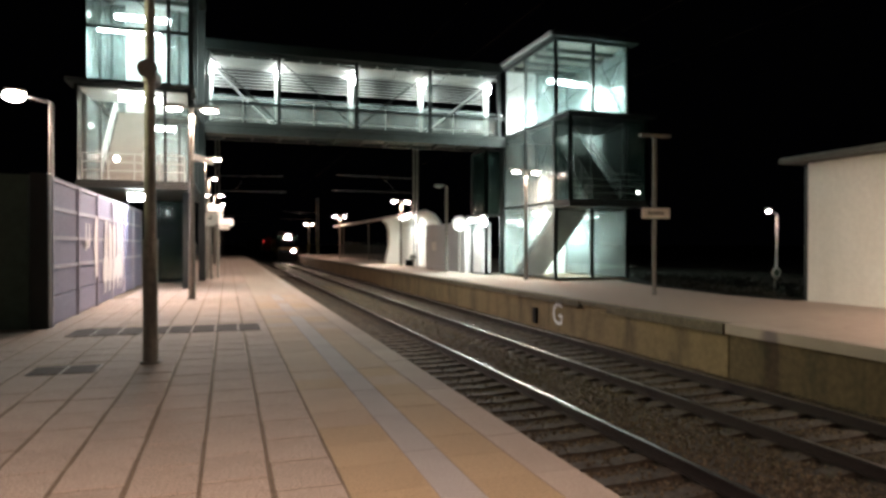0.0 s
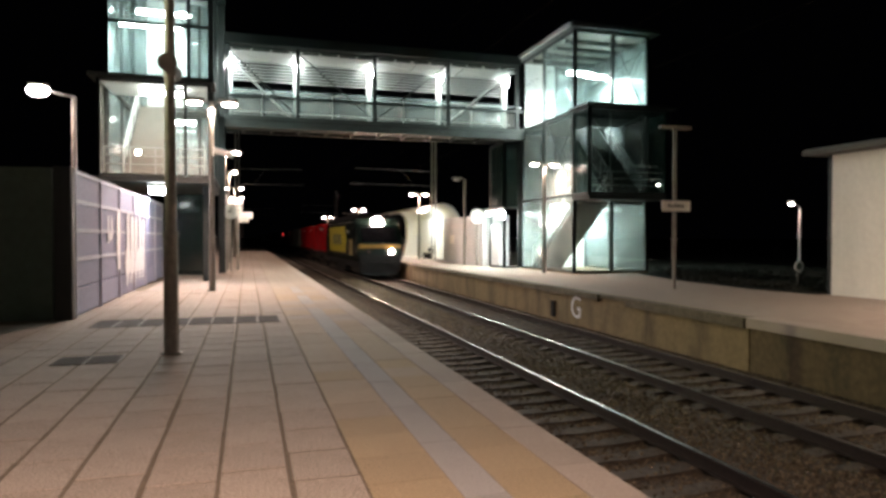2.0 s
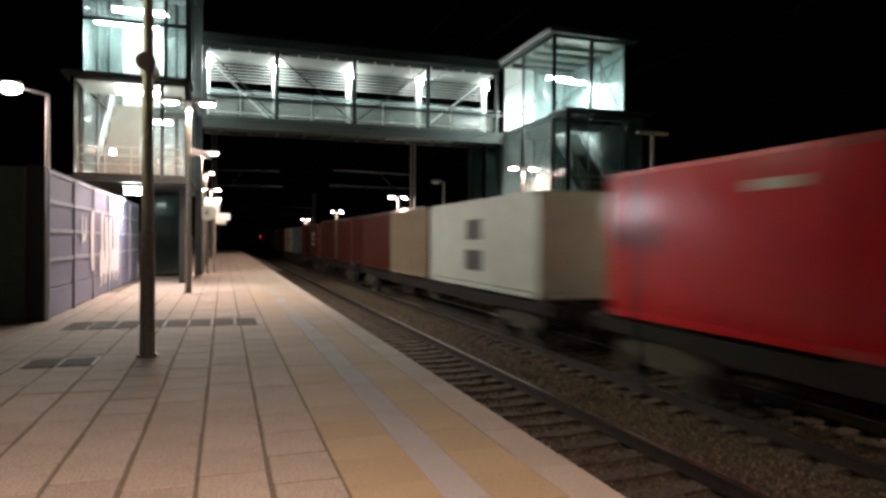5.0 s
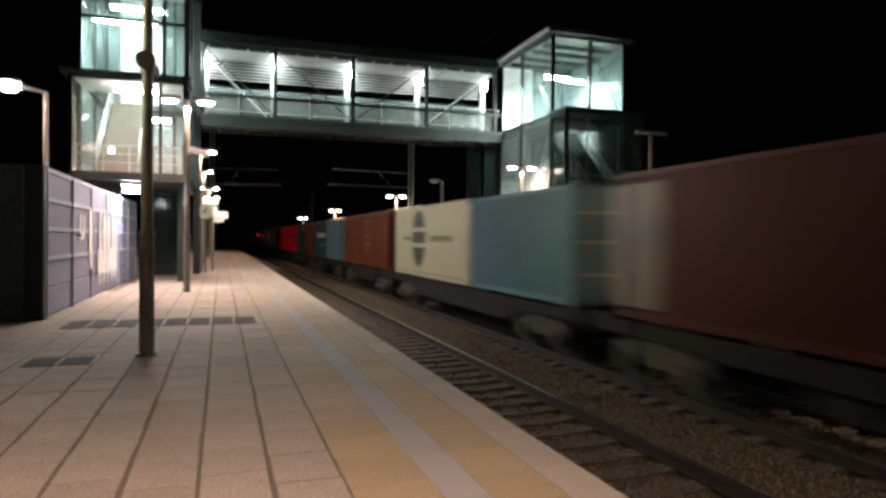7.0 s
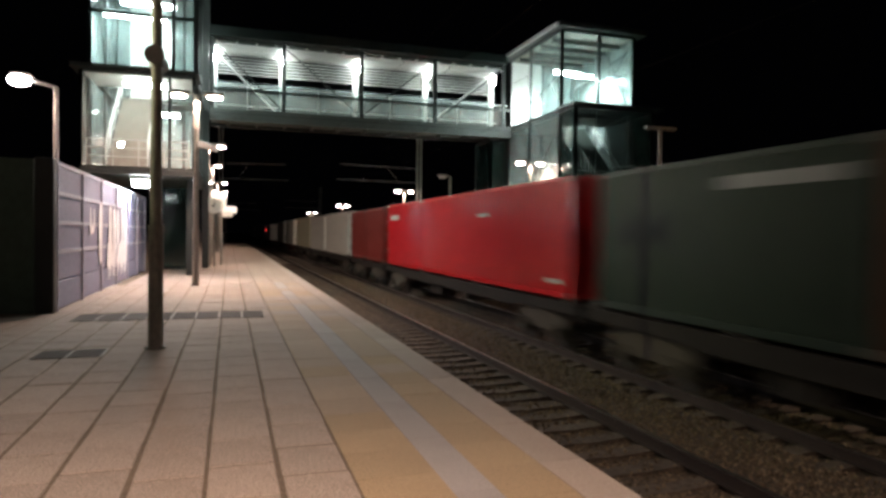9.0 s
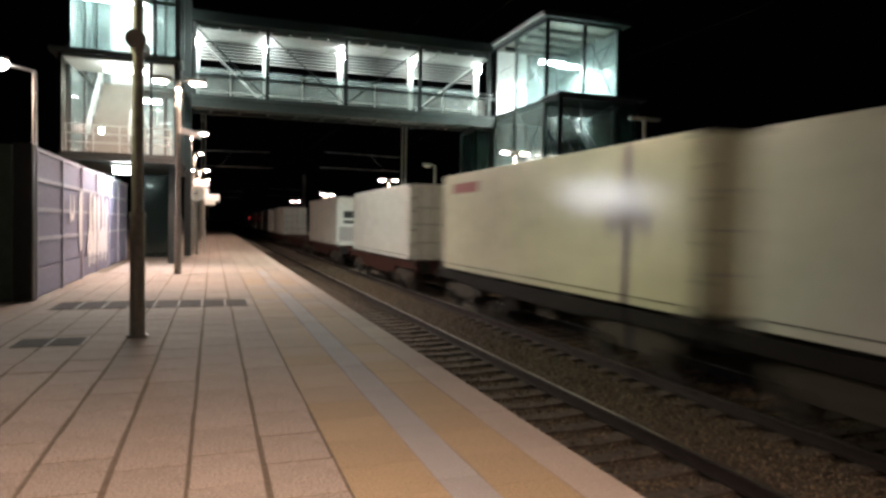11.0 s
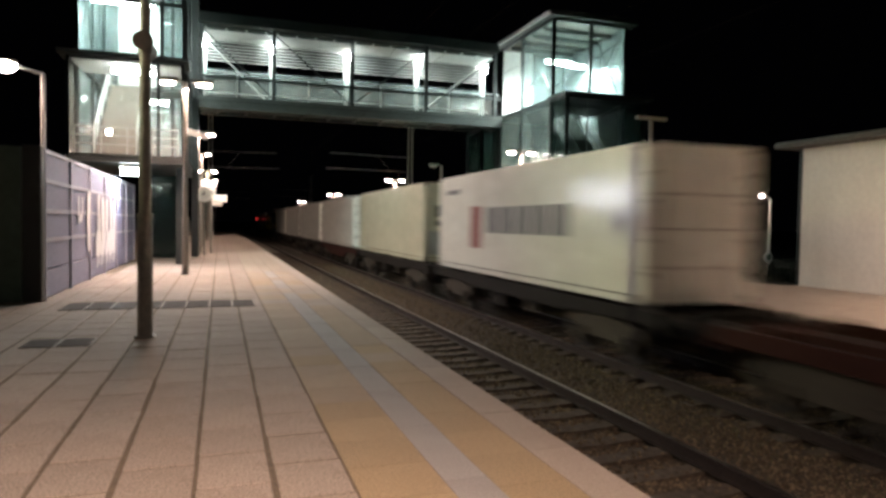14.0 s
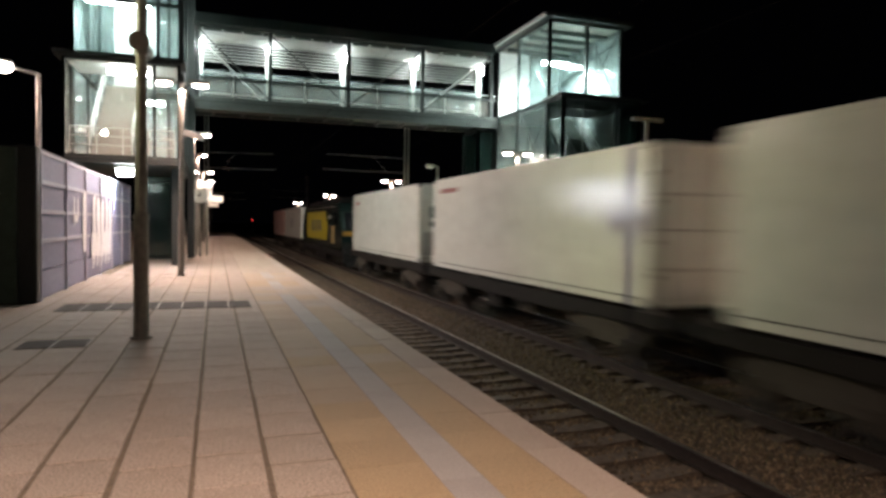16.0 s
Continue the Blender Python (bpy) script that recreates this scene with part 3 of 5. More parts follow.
# ---- building, barrier wall, far platform buildings ----
ROOFEDGE = mat("dark_roof_edge", (0.10, 0.095, 0.085), 0.7, vary=0.2, scale=7, bump=0.1, stain=0.5, stain_colour=(0.05, 0.045, 0.04))
house = thing("station_building", "low white rendered station building with flat roof", "building", (0, 0, 0))
for d in ((16.3, 26, 12.55, 15.4, 0.05, 4.1), (16.3, 26, 3.0, 11.3, 0.05, 4.1), (16.3, 26, 11.302, 12.548, 2.3, 4.1), (16.6, 26, 11.302, 12.548, 0.05, 2.298)):
    boxes("wall", WHITE, house, d, label="white rendered wall")
boxes("door", GREYPANEL, house, (16.5, 16.58, 11.32, 12.53, 0.06, 2.28), label="grey metal door")
piece("roof", lambda bm: prism(bm, [(15.75, 4.12), (26.5, 4.12), (26.5, 4.4), (15.85, 4.3), (15.75, 4.24)], 2.5, 15.95, "y"), ROOFEDGE, house, "dark grey roof edge")
boxes("corner_trim", STEEL, house, (16.28, 16.36, 15.41, 15.5, 0.05, 4.1))

BARRIERJOINT = mat("barrier_rail", (0.38, 0.38, 0.46), 0.6, vary=0.1, scale=9, stain=0.2)
PAINT = mat("white_spray_paint", (0.74, 0.74, 0.76), 0.6, vary=0.1, scale=12, bump=0.02)
DRIP = mat("black_spray_paint", (0.05, 0.05, 0.06), 0.6, vary=0.1, scale=12, bump=0.02)
barrier = thing("noise_barrier", "blue-grey panelled barrier wall with pale sprayed paint", "wall", (0, 0, 0), kind="structure")
ys = (15.5, 18.0, 20.5, 23.0, 25.5, 28.0, 30.5)
for a, b in zip(ys, ys[1:]):
    for j in range(5):
        boxes("panel", BARRIER, barrier, (-3.58, -3.45, a + 0.04, b - 0.04, 0.02 + 0.61 * j, 0.605 + 0.61 * j), bevel=0.012)
    for j in range(1, 5):
        boxes("panel_rail", BARRIERJOINT, barrier, (-3.46, -3.415, a + 0.04, b - 0.04, 0.575 + 0.61 * j - 0.0, 0.66 + 0.61 * j - 0.0))
for y in ys:
    boxes("post", BARRIERJOINT, barrier, (-3.62, -3.40, y - 0.035, y + 0.035, 0, 3.1))
boxes("corner_post", STEEL, barrier, (-3.75, -3.41, 15.16, 15.46, 0, 3.14), bevel=0.02)
for k in range(4):
    boxes("green_panel", GREENWALL, barrier, (-3.76 - 2.5 * (k + 1) + 0.02, -3.76 - 2.5 * k - 0.02, 15.2, 15.32, 0, 3.1))
# sprayed paint: overlapping rounded strokes, with drips
rg = random.Random(11)
def blob(bm, y, z, w, h, x):
    vs = []
    for i in range(14):
        a = 2 * math.pi * i / 14
        k = 1 + 0.12 * rg.uniform(-1, 1)
        vs.append(bm.verts.new((x, y + w * k * math.copysign(abs(math.cos(a)) ** 0.6, math.cos(a)), z + h * k * math.copysign(abs(math.sin(a)) ** 0.6, math.sin(a)))))
    bm.faces.new(vs)
def graffiti(bm):
    for i, y in enumerate((21.75, 22.45, 23.2, 24.0, 24.7)):
        blob(bm, y, 0.95, 0.40, 0.42, -3.408 + 0.0015 * i)
        blob(bm, y + 0.05, 1.75, 0.27, 0.62, -3.400 + 0.0015 * i)
        blob(bm, y - 0.12, 0.48, 0.09, 0.22, -3.4075 + 0.0015 * i)
        blob(bm, y + 0.14, 0.55, 0.07, 0.2, -3.4065 + 0.0015 * i)
    blob(bm, 20.3, 1.65, 0.24, 0.8, -3.4085)
    for y, z, h in ((18.9, 1.9, 0.35), (19.35, 1.95, 0.3), (19.1, 1.7, 0.1)):
        blob(bm, y, z, 0.07 if h > 0.2 else 0.2, h, -3.4085)
piece("sprayed_letters", graffiti, PAINT, barrier, "pale sprayed paint letters")
def strokes(bm):
    for y, z, h in ((21.9, 1.9, 0.4), (22.9, 1.8, 0.55), (23.8, 1.9, 0.5), (24.6, 1.4, 0.3), (22.2, 1.2, 0.18), (23.1, 1.1, 0.2)):
        blob(bm, y, z, 0.035, h, -3.395)
piece("sprayed_outline", strokes, DRIP, barrier, "dark sprayed strokes")

# curved canopy on the far platform
canopy = thing("platform_canopy", "white curved steel platform canopy with slab legs", "canopy", (0, 0, 0))
arc = [(12.7, 3.98), (13.3, 4.12)] + [(13.6 + 1.35 * math.sin(a), 2.85 + 1.32 * math.cos(a)) for a in [0.05 + i * 0.16 for i in range(10)]] + [(14.95, 2.6)]
inner = [(x - 0.12 if x > 14 else x, z - 0.14) for x, z in arc]
piece("roof_shell", lambda bm: prism(bm, arc + inner[::-1], 46.5, 58.5, "y"), WHITE, canopy, "white curved roof shell")
piece("roof_wing", lambda bm: prism(bm, [(12.7, 3.98), (13.3, 4.12), (14.3, 4.16), (14.3, 4.04), (13.3, 3.97), (12.7, 3.84)], 58.51, 84, "y"), WHITE, canopy, "thin white roof wing")
piece("slab_leg", lambda bm: prism(bm, [(13.05, 0.05), (14.3, 0.05), (14.6, 1.2), (14.75, 3.2), (13.9, 4.0), (12.72, 3.86), (13.2, 3.5), (13.42, 2.9), (13.4, 1.6)], 56.5, 57.3, "y"), WHITE, canopy, "white shaped slab leg")
for y in (68.0, 83.5):
    piece("roof_post", lambda bm: rod(bm, (13.9, y, 0.05), (13.9, y, 4.03), 0.06, 8), POLE, canopy)
# added fill tube, not a seen fixture; it brightens the white canopy
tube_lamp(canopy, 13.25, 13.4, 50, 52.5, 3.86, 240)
boxes("back_wall", WHITE, canopy, (14.45, 14.6, 46.6, 56.9, 0.05, 3.2), label="white back wall")
hut = thing("waiting_shelter", "pale grey panelled waiting shelter", "shelter", (13.2, 36.6, 0.05))
for k in range(5):
    boxes("panel", GREYPANEL, hut, (0, 0.08, k * 1.6 + 0.01, k * 1.6 + 1.59, 0, 2.95))
boxes("end_panel", GREYPANEL, hut, (0.09, 1.6, 0, 0.08, 0, 2.95))
boxes("notice", WHITE, hut, (-0.03, -0.004, 5.6, 6.6, 1.25, 1.8), label="pale notice board")
bench = thing("bench", "dark metal bench on the far platform", "bench", (13.35, 49.5, 0.05))
boxes("seat", BLACK, bench, (-0.25, 0.2, -0.8, 0.8, 0.42, 0.47))
boxes("backrest", BLACK, bench, (0.2, 0.24, -0.8, 0.8, 0.55, 0.85))
for y in (-0.6, 0.6):
    boxes("leg", BLACK, bench, (-0.2, 0.2, y - 0.03, y + 0.03, 0, 0.42))
    boxes("back_support", BLACK, bench, (0.2, 0.23, y - 0.03, y + 0.03, 0.4, 0.56))


def round_sign(x, y, z, r, post, label, on=0.0):
    p = thing("clock_sign", label, "sign", (x, y, on), "round signs")
    piece("disc", lambda bm: rod(bm, (0, -0.06, z), (0, 0.06, z), r, 24), WHITE, p, "white round face")
    piece("rim", lambda bm: rod(bm, (0, -0.045, z), (0, 0.045, z), r + 0.025, 24), POLE, p)
    piece("face_bars", lambda bm: (box(bm, -r * 0.4, r * 0.05, -0.075, -0.066, z - 0.04, z + 0.02), box(bm, -0.02, 0.02, -0.075, -0.066, z - 0.02, z + r * 0.5)), BLACK, p, "dark bars on the face")
    if post:
        piece("post", lambda bm: rod(bm, (0, 0, 0), (0, 0, z - r), 0.05, 8), POLE, p)
    return p


round_sign(12.74, 36.3, 2.87, 0.42, True, "white round clock on a post", 0.05)
round_sign(-0.75, 34.4, 2.95, 0.36, True, "white round clock by the near tower")

# name board
board = thing("station_name_board", "white name board with an unlit lamp arm on a grey post", "sign", (13.24, 18.54, 0.05))
piece("post", lambda bm: rod(bm, (0, 0, 0), (0, 0, 5.2), 0.06, 10), POLE, board)
boxes("lamp_arm", POLE, board, (-0.55, 0.55, -0.1, 0.1, 5.15, 5.24))
boxes("board", WHITE, board, (-0.52, 0.52, -0.1, -0.065, 2.5, 2.84), label="white sign panel")
for k in range(8):
    boxes("lettering_bar", BLACK, board, (-0.3 + 0.076 * k, -0.255 + 0.076 * k, -0.104, -0.101, 2.62, 2.75 if k in (0, 3, 5) else 2.71), label="dark lettering bar")

# marking and box on the far platform face
mark = thing("painted_letter", "white letter painted on the platform face", "marking", (9.945, 19.3, -0.82), kind="structure")
cu = bpy.data.curves.new("letter", "FONT")
cu.body, cu.size, cu.extrude = "G", 0.98, 0.001
tmp = bpy.data.objects.new("letter", cu)
lm = bpy.data.meshes.new_from_object(tmp)
lm.materials.append(PAINT)
lo = new("letter", lm)
lo.parent = mark
lo.matrix_local = Matrix(((0, 0, -1, 0), (-1, 0, 0, 0), (0, 1, 0, 0), (0, 0, 0, 1)))
cable_box = setting("cable_box", BLACK, "small dark box fixed to the platform face", "box", (9.86, 9.95, 20.35, 20.6, -0.95, -0.42))

# drain covers in the paving
COVER = mat("cast_cover", (0.06, 0.05, 0.042), 0.9, 0.0, spec=0.2, vary=0.3, scale=40, bump=0.4)
FRAMEMETAL = mat("cover_frame", (0.3, 0.27, 0.24), 0.6, 0.5, vary=0.2, scale=20)
covers = [(-2.85 + 0.44 * k, 13.75, 0.40, 1.15) for k in range(8)] + [(-2.5, 9.85, 0.38, 0.62), (-2.08, 9.85, 0.38, 0.62)]
for x, y, w, l_ in covers:
    c = thing("drain_cover", "dark cast metal cover plate in the paving", "cover", (x, y, 0.0), "drain covers")
    boxes("plate", COVER, c, (0, w, 0, l_, -0.03, 0.004))
    boxes("frame_bar", FRAMEMETAL, c, (w + 0.008, w + 0.03, 0, l_, -0.03, 0.006))


# ---- lamps ----
LENS = mat("unlit_lamp_glass", (0.5, 0.48, 0.44), 0.3, vary=0.05, scale=4, bump=0)


def platform_lamp(x, y, z, top, heads, group, lit=True, label="grey steel lamp pole with twin glowing heads", lean=0, spread=180):
    p = thing("platform_lamp", label, "lamp post", (x, y, z), group)
    piece("pole", lambda bm: rod(bm, (0, 0, 0), (0, 0, 1.75), 0.105, 14, 0.10), POLE, p)
    piece("upper_pole", lambda bm: rod(bm, (0, 0, 1.75), (0, 0, top), 0.082, 14, 0.065), POLE, p)
    piece("base_collar", lambda bm: rod(bm, (0, 0, 0), (0, 0, 0.03), 0.15, 14), POLE, p)
    piece("joint_ring", lambda bm: rod(bm, (0, 0, 1.7), (0, 0, 1.78), 0.112, 14), POLE, p)
    for hx in heads:
        a, b = min(hx * 0.25, hx), max(hx * 0.25, hx)
        h = piece("lamp_head", lambda bm: (box(bm, a, b, -0.14, 0.14, top - 0.02, top + 0.09), rod(bm, (0, 0, top - 0.03), (hx * 0.4, 0, top + 0.03), 0.03, 6)), POLE, p)
        piece("diffuser", lambda bm: bmesh.ops.create_uvsphere(bm, u_segments=12, v_segments=6, radius=1, matrix=Matrix.Translation((hx * 0.68, 0, top - 0.07)) @ Matrix.Diagonal((abs(hx) * 0.30, 0.12, 0.05, 1))), LAMPGLOW if lit else LENS, h, "glowing lamp glass" if lit else "unlit lamp glass")
    if lit:
        lamp(x, y, z + top - 0.25, lit, size=0.9, wide=0.25, tilt=(0, lean, 0), spread=spread)
    return p


platform_lamp(-1.05, 10.4, 0, 5.9, (-0.75, 0.8), "near platform lamps", 0, "grey steel lamp pole with unlit twin heads")
box_ = thing("loudspeaker", "grey two-way horn loudspeaker strapped to a lamp pole", "loudspeaker", (-1.05, 10.4, 4.0))
piece("case", lambda bm: rod(bm, (0, 0, 0.02), (0, 0, 0.26), 0.10, 14), POLE, box_)
for d in (-1, 1):
    piece("horn", lambda bm: rod(bm, (0, d * 0.09, 0.14), (0, d * 0.34, 0.14), 0.06, 16, 0.135), POLE, box_, "flared grey horn")
platform_lamp(-1.05, 22.2, 0, 5.95, (-0.75, 0.8), "near platform lamps", 840)
for y, w in ((-0.7, 980), (34.5, 560), (60, 300), (74, 300)):
    platform_lamp(-1.05, y, 0, 5.9, (-0.75, 0.8), "near platform lamps", w, spread=130 if y < 0 else 180)
platform_lamp(-1.15, 47.0, 0, 6.1, (0.55,), "near platform lamps", 380, "grey lamp pole with one glowing head")
for y, w in ((28.6, 300), (48.6, 520), (77.0, 420), (108.0, 200), (4.5, 2000)):
    platform_lamp(13.35 if y < 40 else 12.4, y, 0.05, 5.1 if y < 40 else 4.9, (-0.75, 0.75), "far platform lamps", w, lean=-38 if y < 10 else 0, spread=165 if y < 10 else 180)
platform_lamp(12.68, 38.5, 0.05, 5.2, (-0.75,), "far platform lamps", 0, "grey pole with an unlit lamp arm")
# camera on the second lamp pole, speakers and signs by the near tower
cctv = thing("security_camera", "white security camera on a lamp pole bracket", "camera", (-1.05, 22.2, 4.3))
piece("housing", lambda bm: bar(bm, (0.12, -0.1, 0.12), (0.62, -0.35, -0.05), 0.2, 0.17), WHITEMETAL, cctv)
piece("bracket", lambda bm: rod(bm, (0.0, 0, -0.05), (0.25, -0.12, 0.05), 0.03, 6), POLE, cctv)
for x, y, z in ((-0.45, 36.0, 2.9), (-0.95, 36.0, 3.6), (-1.0, 38, 3.3), (-0.6, 50, 3.0)):
    h = thing("hanging_sign", "small white sign box on a grey post", "sign", (x, y, 0), "hanging signs")
    boxes("box", WHITEMETAL, h, (0, 0.75, -0.1, 0.1, z - 0.25, z + 0.1), bevel=0.02)
    piece("post", lambda bm: rod(bm, (0, 0.16, 0), (0, 0.16, z + 0.3), 0.05, 8), POLE, h)
side = thing("glazed_screen", "pale glazed screen beneath the footbridge", "screen", (-1.9, 35.2, 0))
for k in range(4):
    boxes("pane", GLASS, side, (-0.01, 0.01, k * 1.5 + 0.05, k * 1.5 + 1.45, 0.1, 2.9))
    boxes("post", POLE, side, (-0.05, 0.05, k * 1.5 - 0.04, k * 1.5 + 0.04, 0, 3.0))
under = thing("wall_lamp", "bright bulkhead lamp under the stair landing", "lamp", (-3.12, 26.35, 3.22))
boxes("housing", WHITEMETAL, under, (-0.35, 0.35, -0.1, 0.1, 0.3, 0.44))
boxes("glass", COOLGLOW, under, (-0.26, 0.26, -0.1, 0.1, 0.06, 0.295), label="glowing lamp glass")
lamp(-2.95, 26.2, 3.18, 170, (0.86, 0.88, 1.0), 0.6, tilt=(-50, 0, 0))


def street_lamp(x, y, z, top, arm, watts, label, lean=0, colour=WARM, size=0.4, spread=180):
    p = thing("street_lamp", label, "street lamp", (x, y, z), "street lamps")
    piece("pole", lambda bm: rod(bm, (0, 0, 0), (0, 0, top), 0.07, 10, 0.05), GREYPANEL, p, "pale galvanised pole")
    piece("arm", lambda bm: rod(bm, (0, 0, top), (arm, 0, top + 0.18), 0.035, 8), GREYPANEL, p)
    h = boxes("lamp_head", POLE, p, (min(arm * 0.7, arm * 1.25), max(arm * 0.7, arm * 1.25), -0.13, 0.13, top + 0.2, top + 0.3), bevel=0.02)
    piece("diffuser", lambda bm: bmesh.ops.create_uvsphere(bm, u_segments=12, v_segments=6, radius=1, matrix=Matrix.Translation((arm, 0, top + 0.13)) @ Matrix.Diagonal((0.28, 0.2, 0.16, 1) if watts > 40 else (0.11, 0.09, 0.07, 1))), LAMPGLOW, h, "glowing lamp glass")
    lamp(x + arm, y, z + top - 0.08, watts, colour, size, tilt=(0, lean, 0), spread=spread)
    return p


street_lamp(-4.43, 20.0, -1.2, 6.65, -0.85, 160, "galvanised street lamp glowing behind the barrier")
street_lamp(24.2, 24.6, -1.2, 4.3, -0.5, 25, "galvanised street lamp glowing beyond the far platform")
street_lamp(-9.0, 10.53, 0, 6.35, 0.6, 40, "tall yard lamp beyond the barrier wall", -77, (1.0, 0.97, 0.56), 0.16, 42)
street_lamp(-7.5, 3.5, -1.2, 8.6, 0.6, 20, "tall street lamp beside the platform")

# signal, round sign, planted bed, fence
sig = thing("railway_signal", "dwarf railway signal showing red", "signal", (6.25, 125, RAILZ - 0.25))
boxes("post", BLACK, sig, (-0.06, 0.06, -0.06, 0.06, 0, 2.8))
boxes("head", BLACK, sig, (-0.2, 0.2, -0.1, 0.1, 2.8, 3.8))
piece("red_lamp", lambda bm: rod(bm, (0, -0.16, 3.3), (0, -0.11, 3.3), 0.12, 12), glow("red_glow", (1.0, 0.05, 0.05), 1.5), sig, "glowing red lamp")
HEDGE = mat("dark_hedge", (0.010, 0.013, 0.008), 0.95, vary=0.4, scale=5, bump=0, island=0.5)
SOIL = mat("dark_planting_soil", (0.010, 0.010, 0.007), 0.95, vary=0.4, scale=9, bump=0.3, spec=0.1)
bm = bmesh.new()
prism(bm, [(15.95, 15.55), (15.6, 17.7), (16.05, 22.4), (17.3, 26.9), (18.12, 27.2), (18.12, 34.0), (29.9, 43.5), (29.9, 15.55)], 0.03, 0.075, "z")
tagged(new("planting_bed", mesh(bm, "planting_bed", SOIL)), "dark planted bed behind the far platform paving", "planting bed", kind="structure")
bm = bmesh.new()
rh = random.Random(3)
for i in range(9000):
    y = rh.uniform(16.2, 30)
    x = max(15.8, 16.1 + 0.5 * (y - 22.4)) + 0.2 + abs(rh.gauss(0, 2.6))
    z = 0.09 + abs(rh.gauss(0, 0.07)) * (0.8 + 0.4 * math.sin(y * 1.3 + x) + 0.3 * math.sin(y * 3.7))
    r = rh.uniform(0.05, 0.11)
    a = Vector((rh.gauss(0, 1), rh.gauss(0, 1), rh.gauss(0, 1))).normalized() * r
    b = Vector((rh.gauss(0, 1), rh.gauss(0, 1), rh.gauss(0, 1))).normalized() * r * 0.6
    p = Vector((x, y, z))
    bm.faces.new([bm.verts.new(p + v) for v in (a, b, -a, -b)])
tagged(new("ground_cover", mesh(bm, "ground_cover", HEDGE)), "low dark ground cover in the bed behind the far platform", "plants", kind="stuff")
fence = thing("wire_fence", "green wire fence at the back of the far platform", "fence", (15.6, 0, 0.05))
for k in range(16):
    boxes("post", GREENWALL, fence, (-0.03, 0.03, 56 + 2.5 * k - 0.03, 56 + 2.5 * k + 0.03, 0, 1.9))
for z in (0.1, 0.5, 0.9, 1.3, 1.7):
    boxes("wire", GREENWALL, fence, (-0.012, 0.012, 56, 93.5, z, z + 0.02))
round_t = thing("round_sign", "small round sign on a short post by the planted bed", "sign", (16.9, 17.2, 0.075))
piece("disc", lambda bm: rod(bm, (0, -0.02, 0.72), (0, 0.02, 0.72), 0.17, 16), GREYPANEL, round_t)
piece("inner_disc", lambda bm: rod(bm, (0, -0.025, 0.72), (0, -0.021, 0.72), 0.11, 16), GREENWALL, round_t)
piece("post", lambda bm: rod(bm, (0, 0.05, 0), (0, 0.05, 0.8), 0.03, 8), POLE, round_t)

# overhead line
WIRE = mat("tarnished_wire", (0.012, 0.010, 0.008), 0.9, vary=0.2, scale=4, bump=0, spec=0.0)
def mast(x, y, z, top, reach, h1, h2):
    p = thing("catenary_mast", "grey steel overhead line mast with cantilever arms", "mast", (x, y, z), "overhead line masts")
    for sx in (-0.13, 0.13):
        boxes("channel", POLE, p, (sx - 0.03, sx + 0.03, -0.12, 0.12, 0, top))
    for k in range(int(top / 0.6)):
        piece("lacing", lambda bm: bar(bm, (-0.1, -0.1, 0.3 + 0.6 * k), (0.1, -0.1, 0.6 + 0.6 * k), 0.04, 0.02), POLE, p)
    piece("upper_arm", lambda bm: rod(bm, (0, 0, h1), (reach, 0, h1 + 0.1), 0.023, 6), POLE, p)
    piece("lower_arm", lambda bm: rod(bm, (0, 0, h2), (reach * 1.05, 0, h2 + 0.05), 0.023, 6), POLE, p)
    piece("stay", lambda bm: rod(bm, (reach * 0.25, 0, h2), (reach * 0.42, 0, h1), 0.012, 6), POLE, p)
    return p


mast(12.73, 45.7, 0.05, 9.2, -5.6, 6.3, 5.3)
mast(-0.73, 55.4, 0, 10.0, 5.0, 7.1, 5.9)
mast(12.73, 100, 0.05, 8.5, -5.0, 6.3, 5.3)
mast(-0.73, 112, 0, 8.5, 5.0, 6.3, 5.3)
for x, nm in ((NEAR, "near"), (FAR, "far")):
    w = thing("overhead_wire", "thin dark overhead contact wire above a track", "wire", (x, 0, 0), "overhead wires")
    piece("contact_wire", lambda bm: rod(bm, (0, -30, 5.25), (0, 300, 5.25), 0.004, 5), WIRE, w)
    piece("carrier_wire", lambda bm: rod(bm, (0, -30, 6.35), (0, 300, 6.35), 0.004, 5), WIRE, w)

# ---- train ----
SPEED, DECK = 27.1, 0.33
moving = []


def paint(name, c, rough=0.42, dirt=0.3):
    return mat(name, c, rough, spec=0.5 if max(c) > 0.3 else 0.12, vary=0.1, scale=3, bump=0.06, stain=dirt, stain_colour=tuple(v * 0.5 for v in c), stain_scale=1.6, streak=0.22, flute=0.22)


RED = paint("red_container", (0.46, 0.014, 0.02), 0.2)
DKRED = paint("dark_red_container", (0.15, 0.022, 0.018))
WHT = paint("white_container", (0.69, 0.71, 0.65), 0.2, 0.2)
CREAM = paint("cream_container", (0.56, 0.56, 0.42), 0.2, 0.25)
BEIGE = paint("beige_container", (0.36, 0.36, 0.25), 0.4)
BRN = paint("brown_container", (0.062, 0.0155, 0.0105), 0.45)
ORG = paint("orange_brown_container", (0.10, 0.027, 0.013), 0.45)
BLU = paint("light_blue_container", (0.10, 0.19, 0.235), 0.4)
DBL = paint("dark_blue_container", (0.02, 0.065, 0.085), 0.4)
GRN = paint("grey_green_container", (0.02, 0.033, 0.026), 0.45)
PALE = paint("pale_green_container", (0.40, 0.47, 0.41), 0.4)
ROSE = paint("faded_rose_container", (0.36, 0.24, 0.22), 0.4)
TAN = paint("tan_container", (0.20, 0.16, 0.11), 0.5)
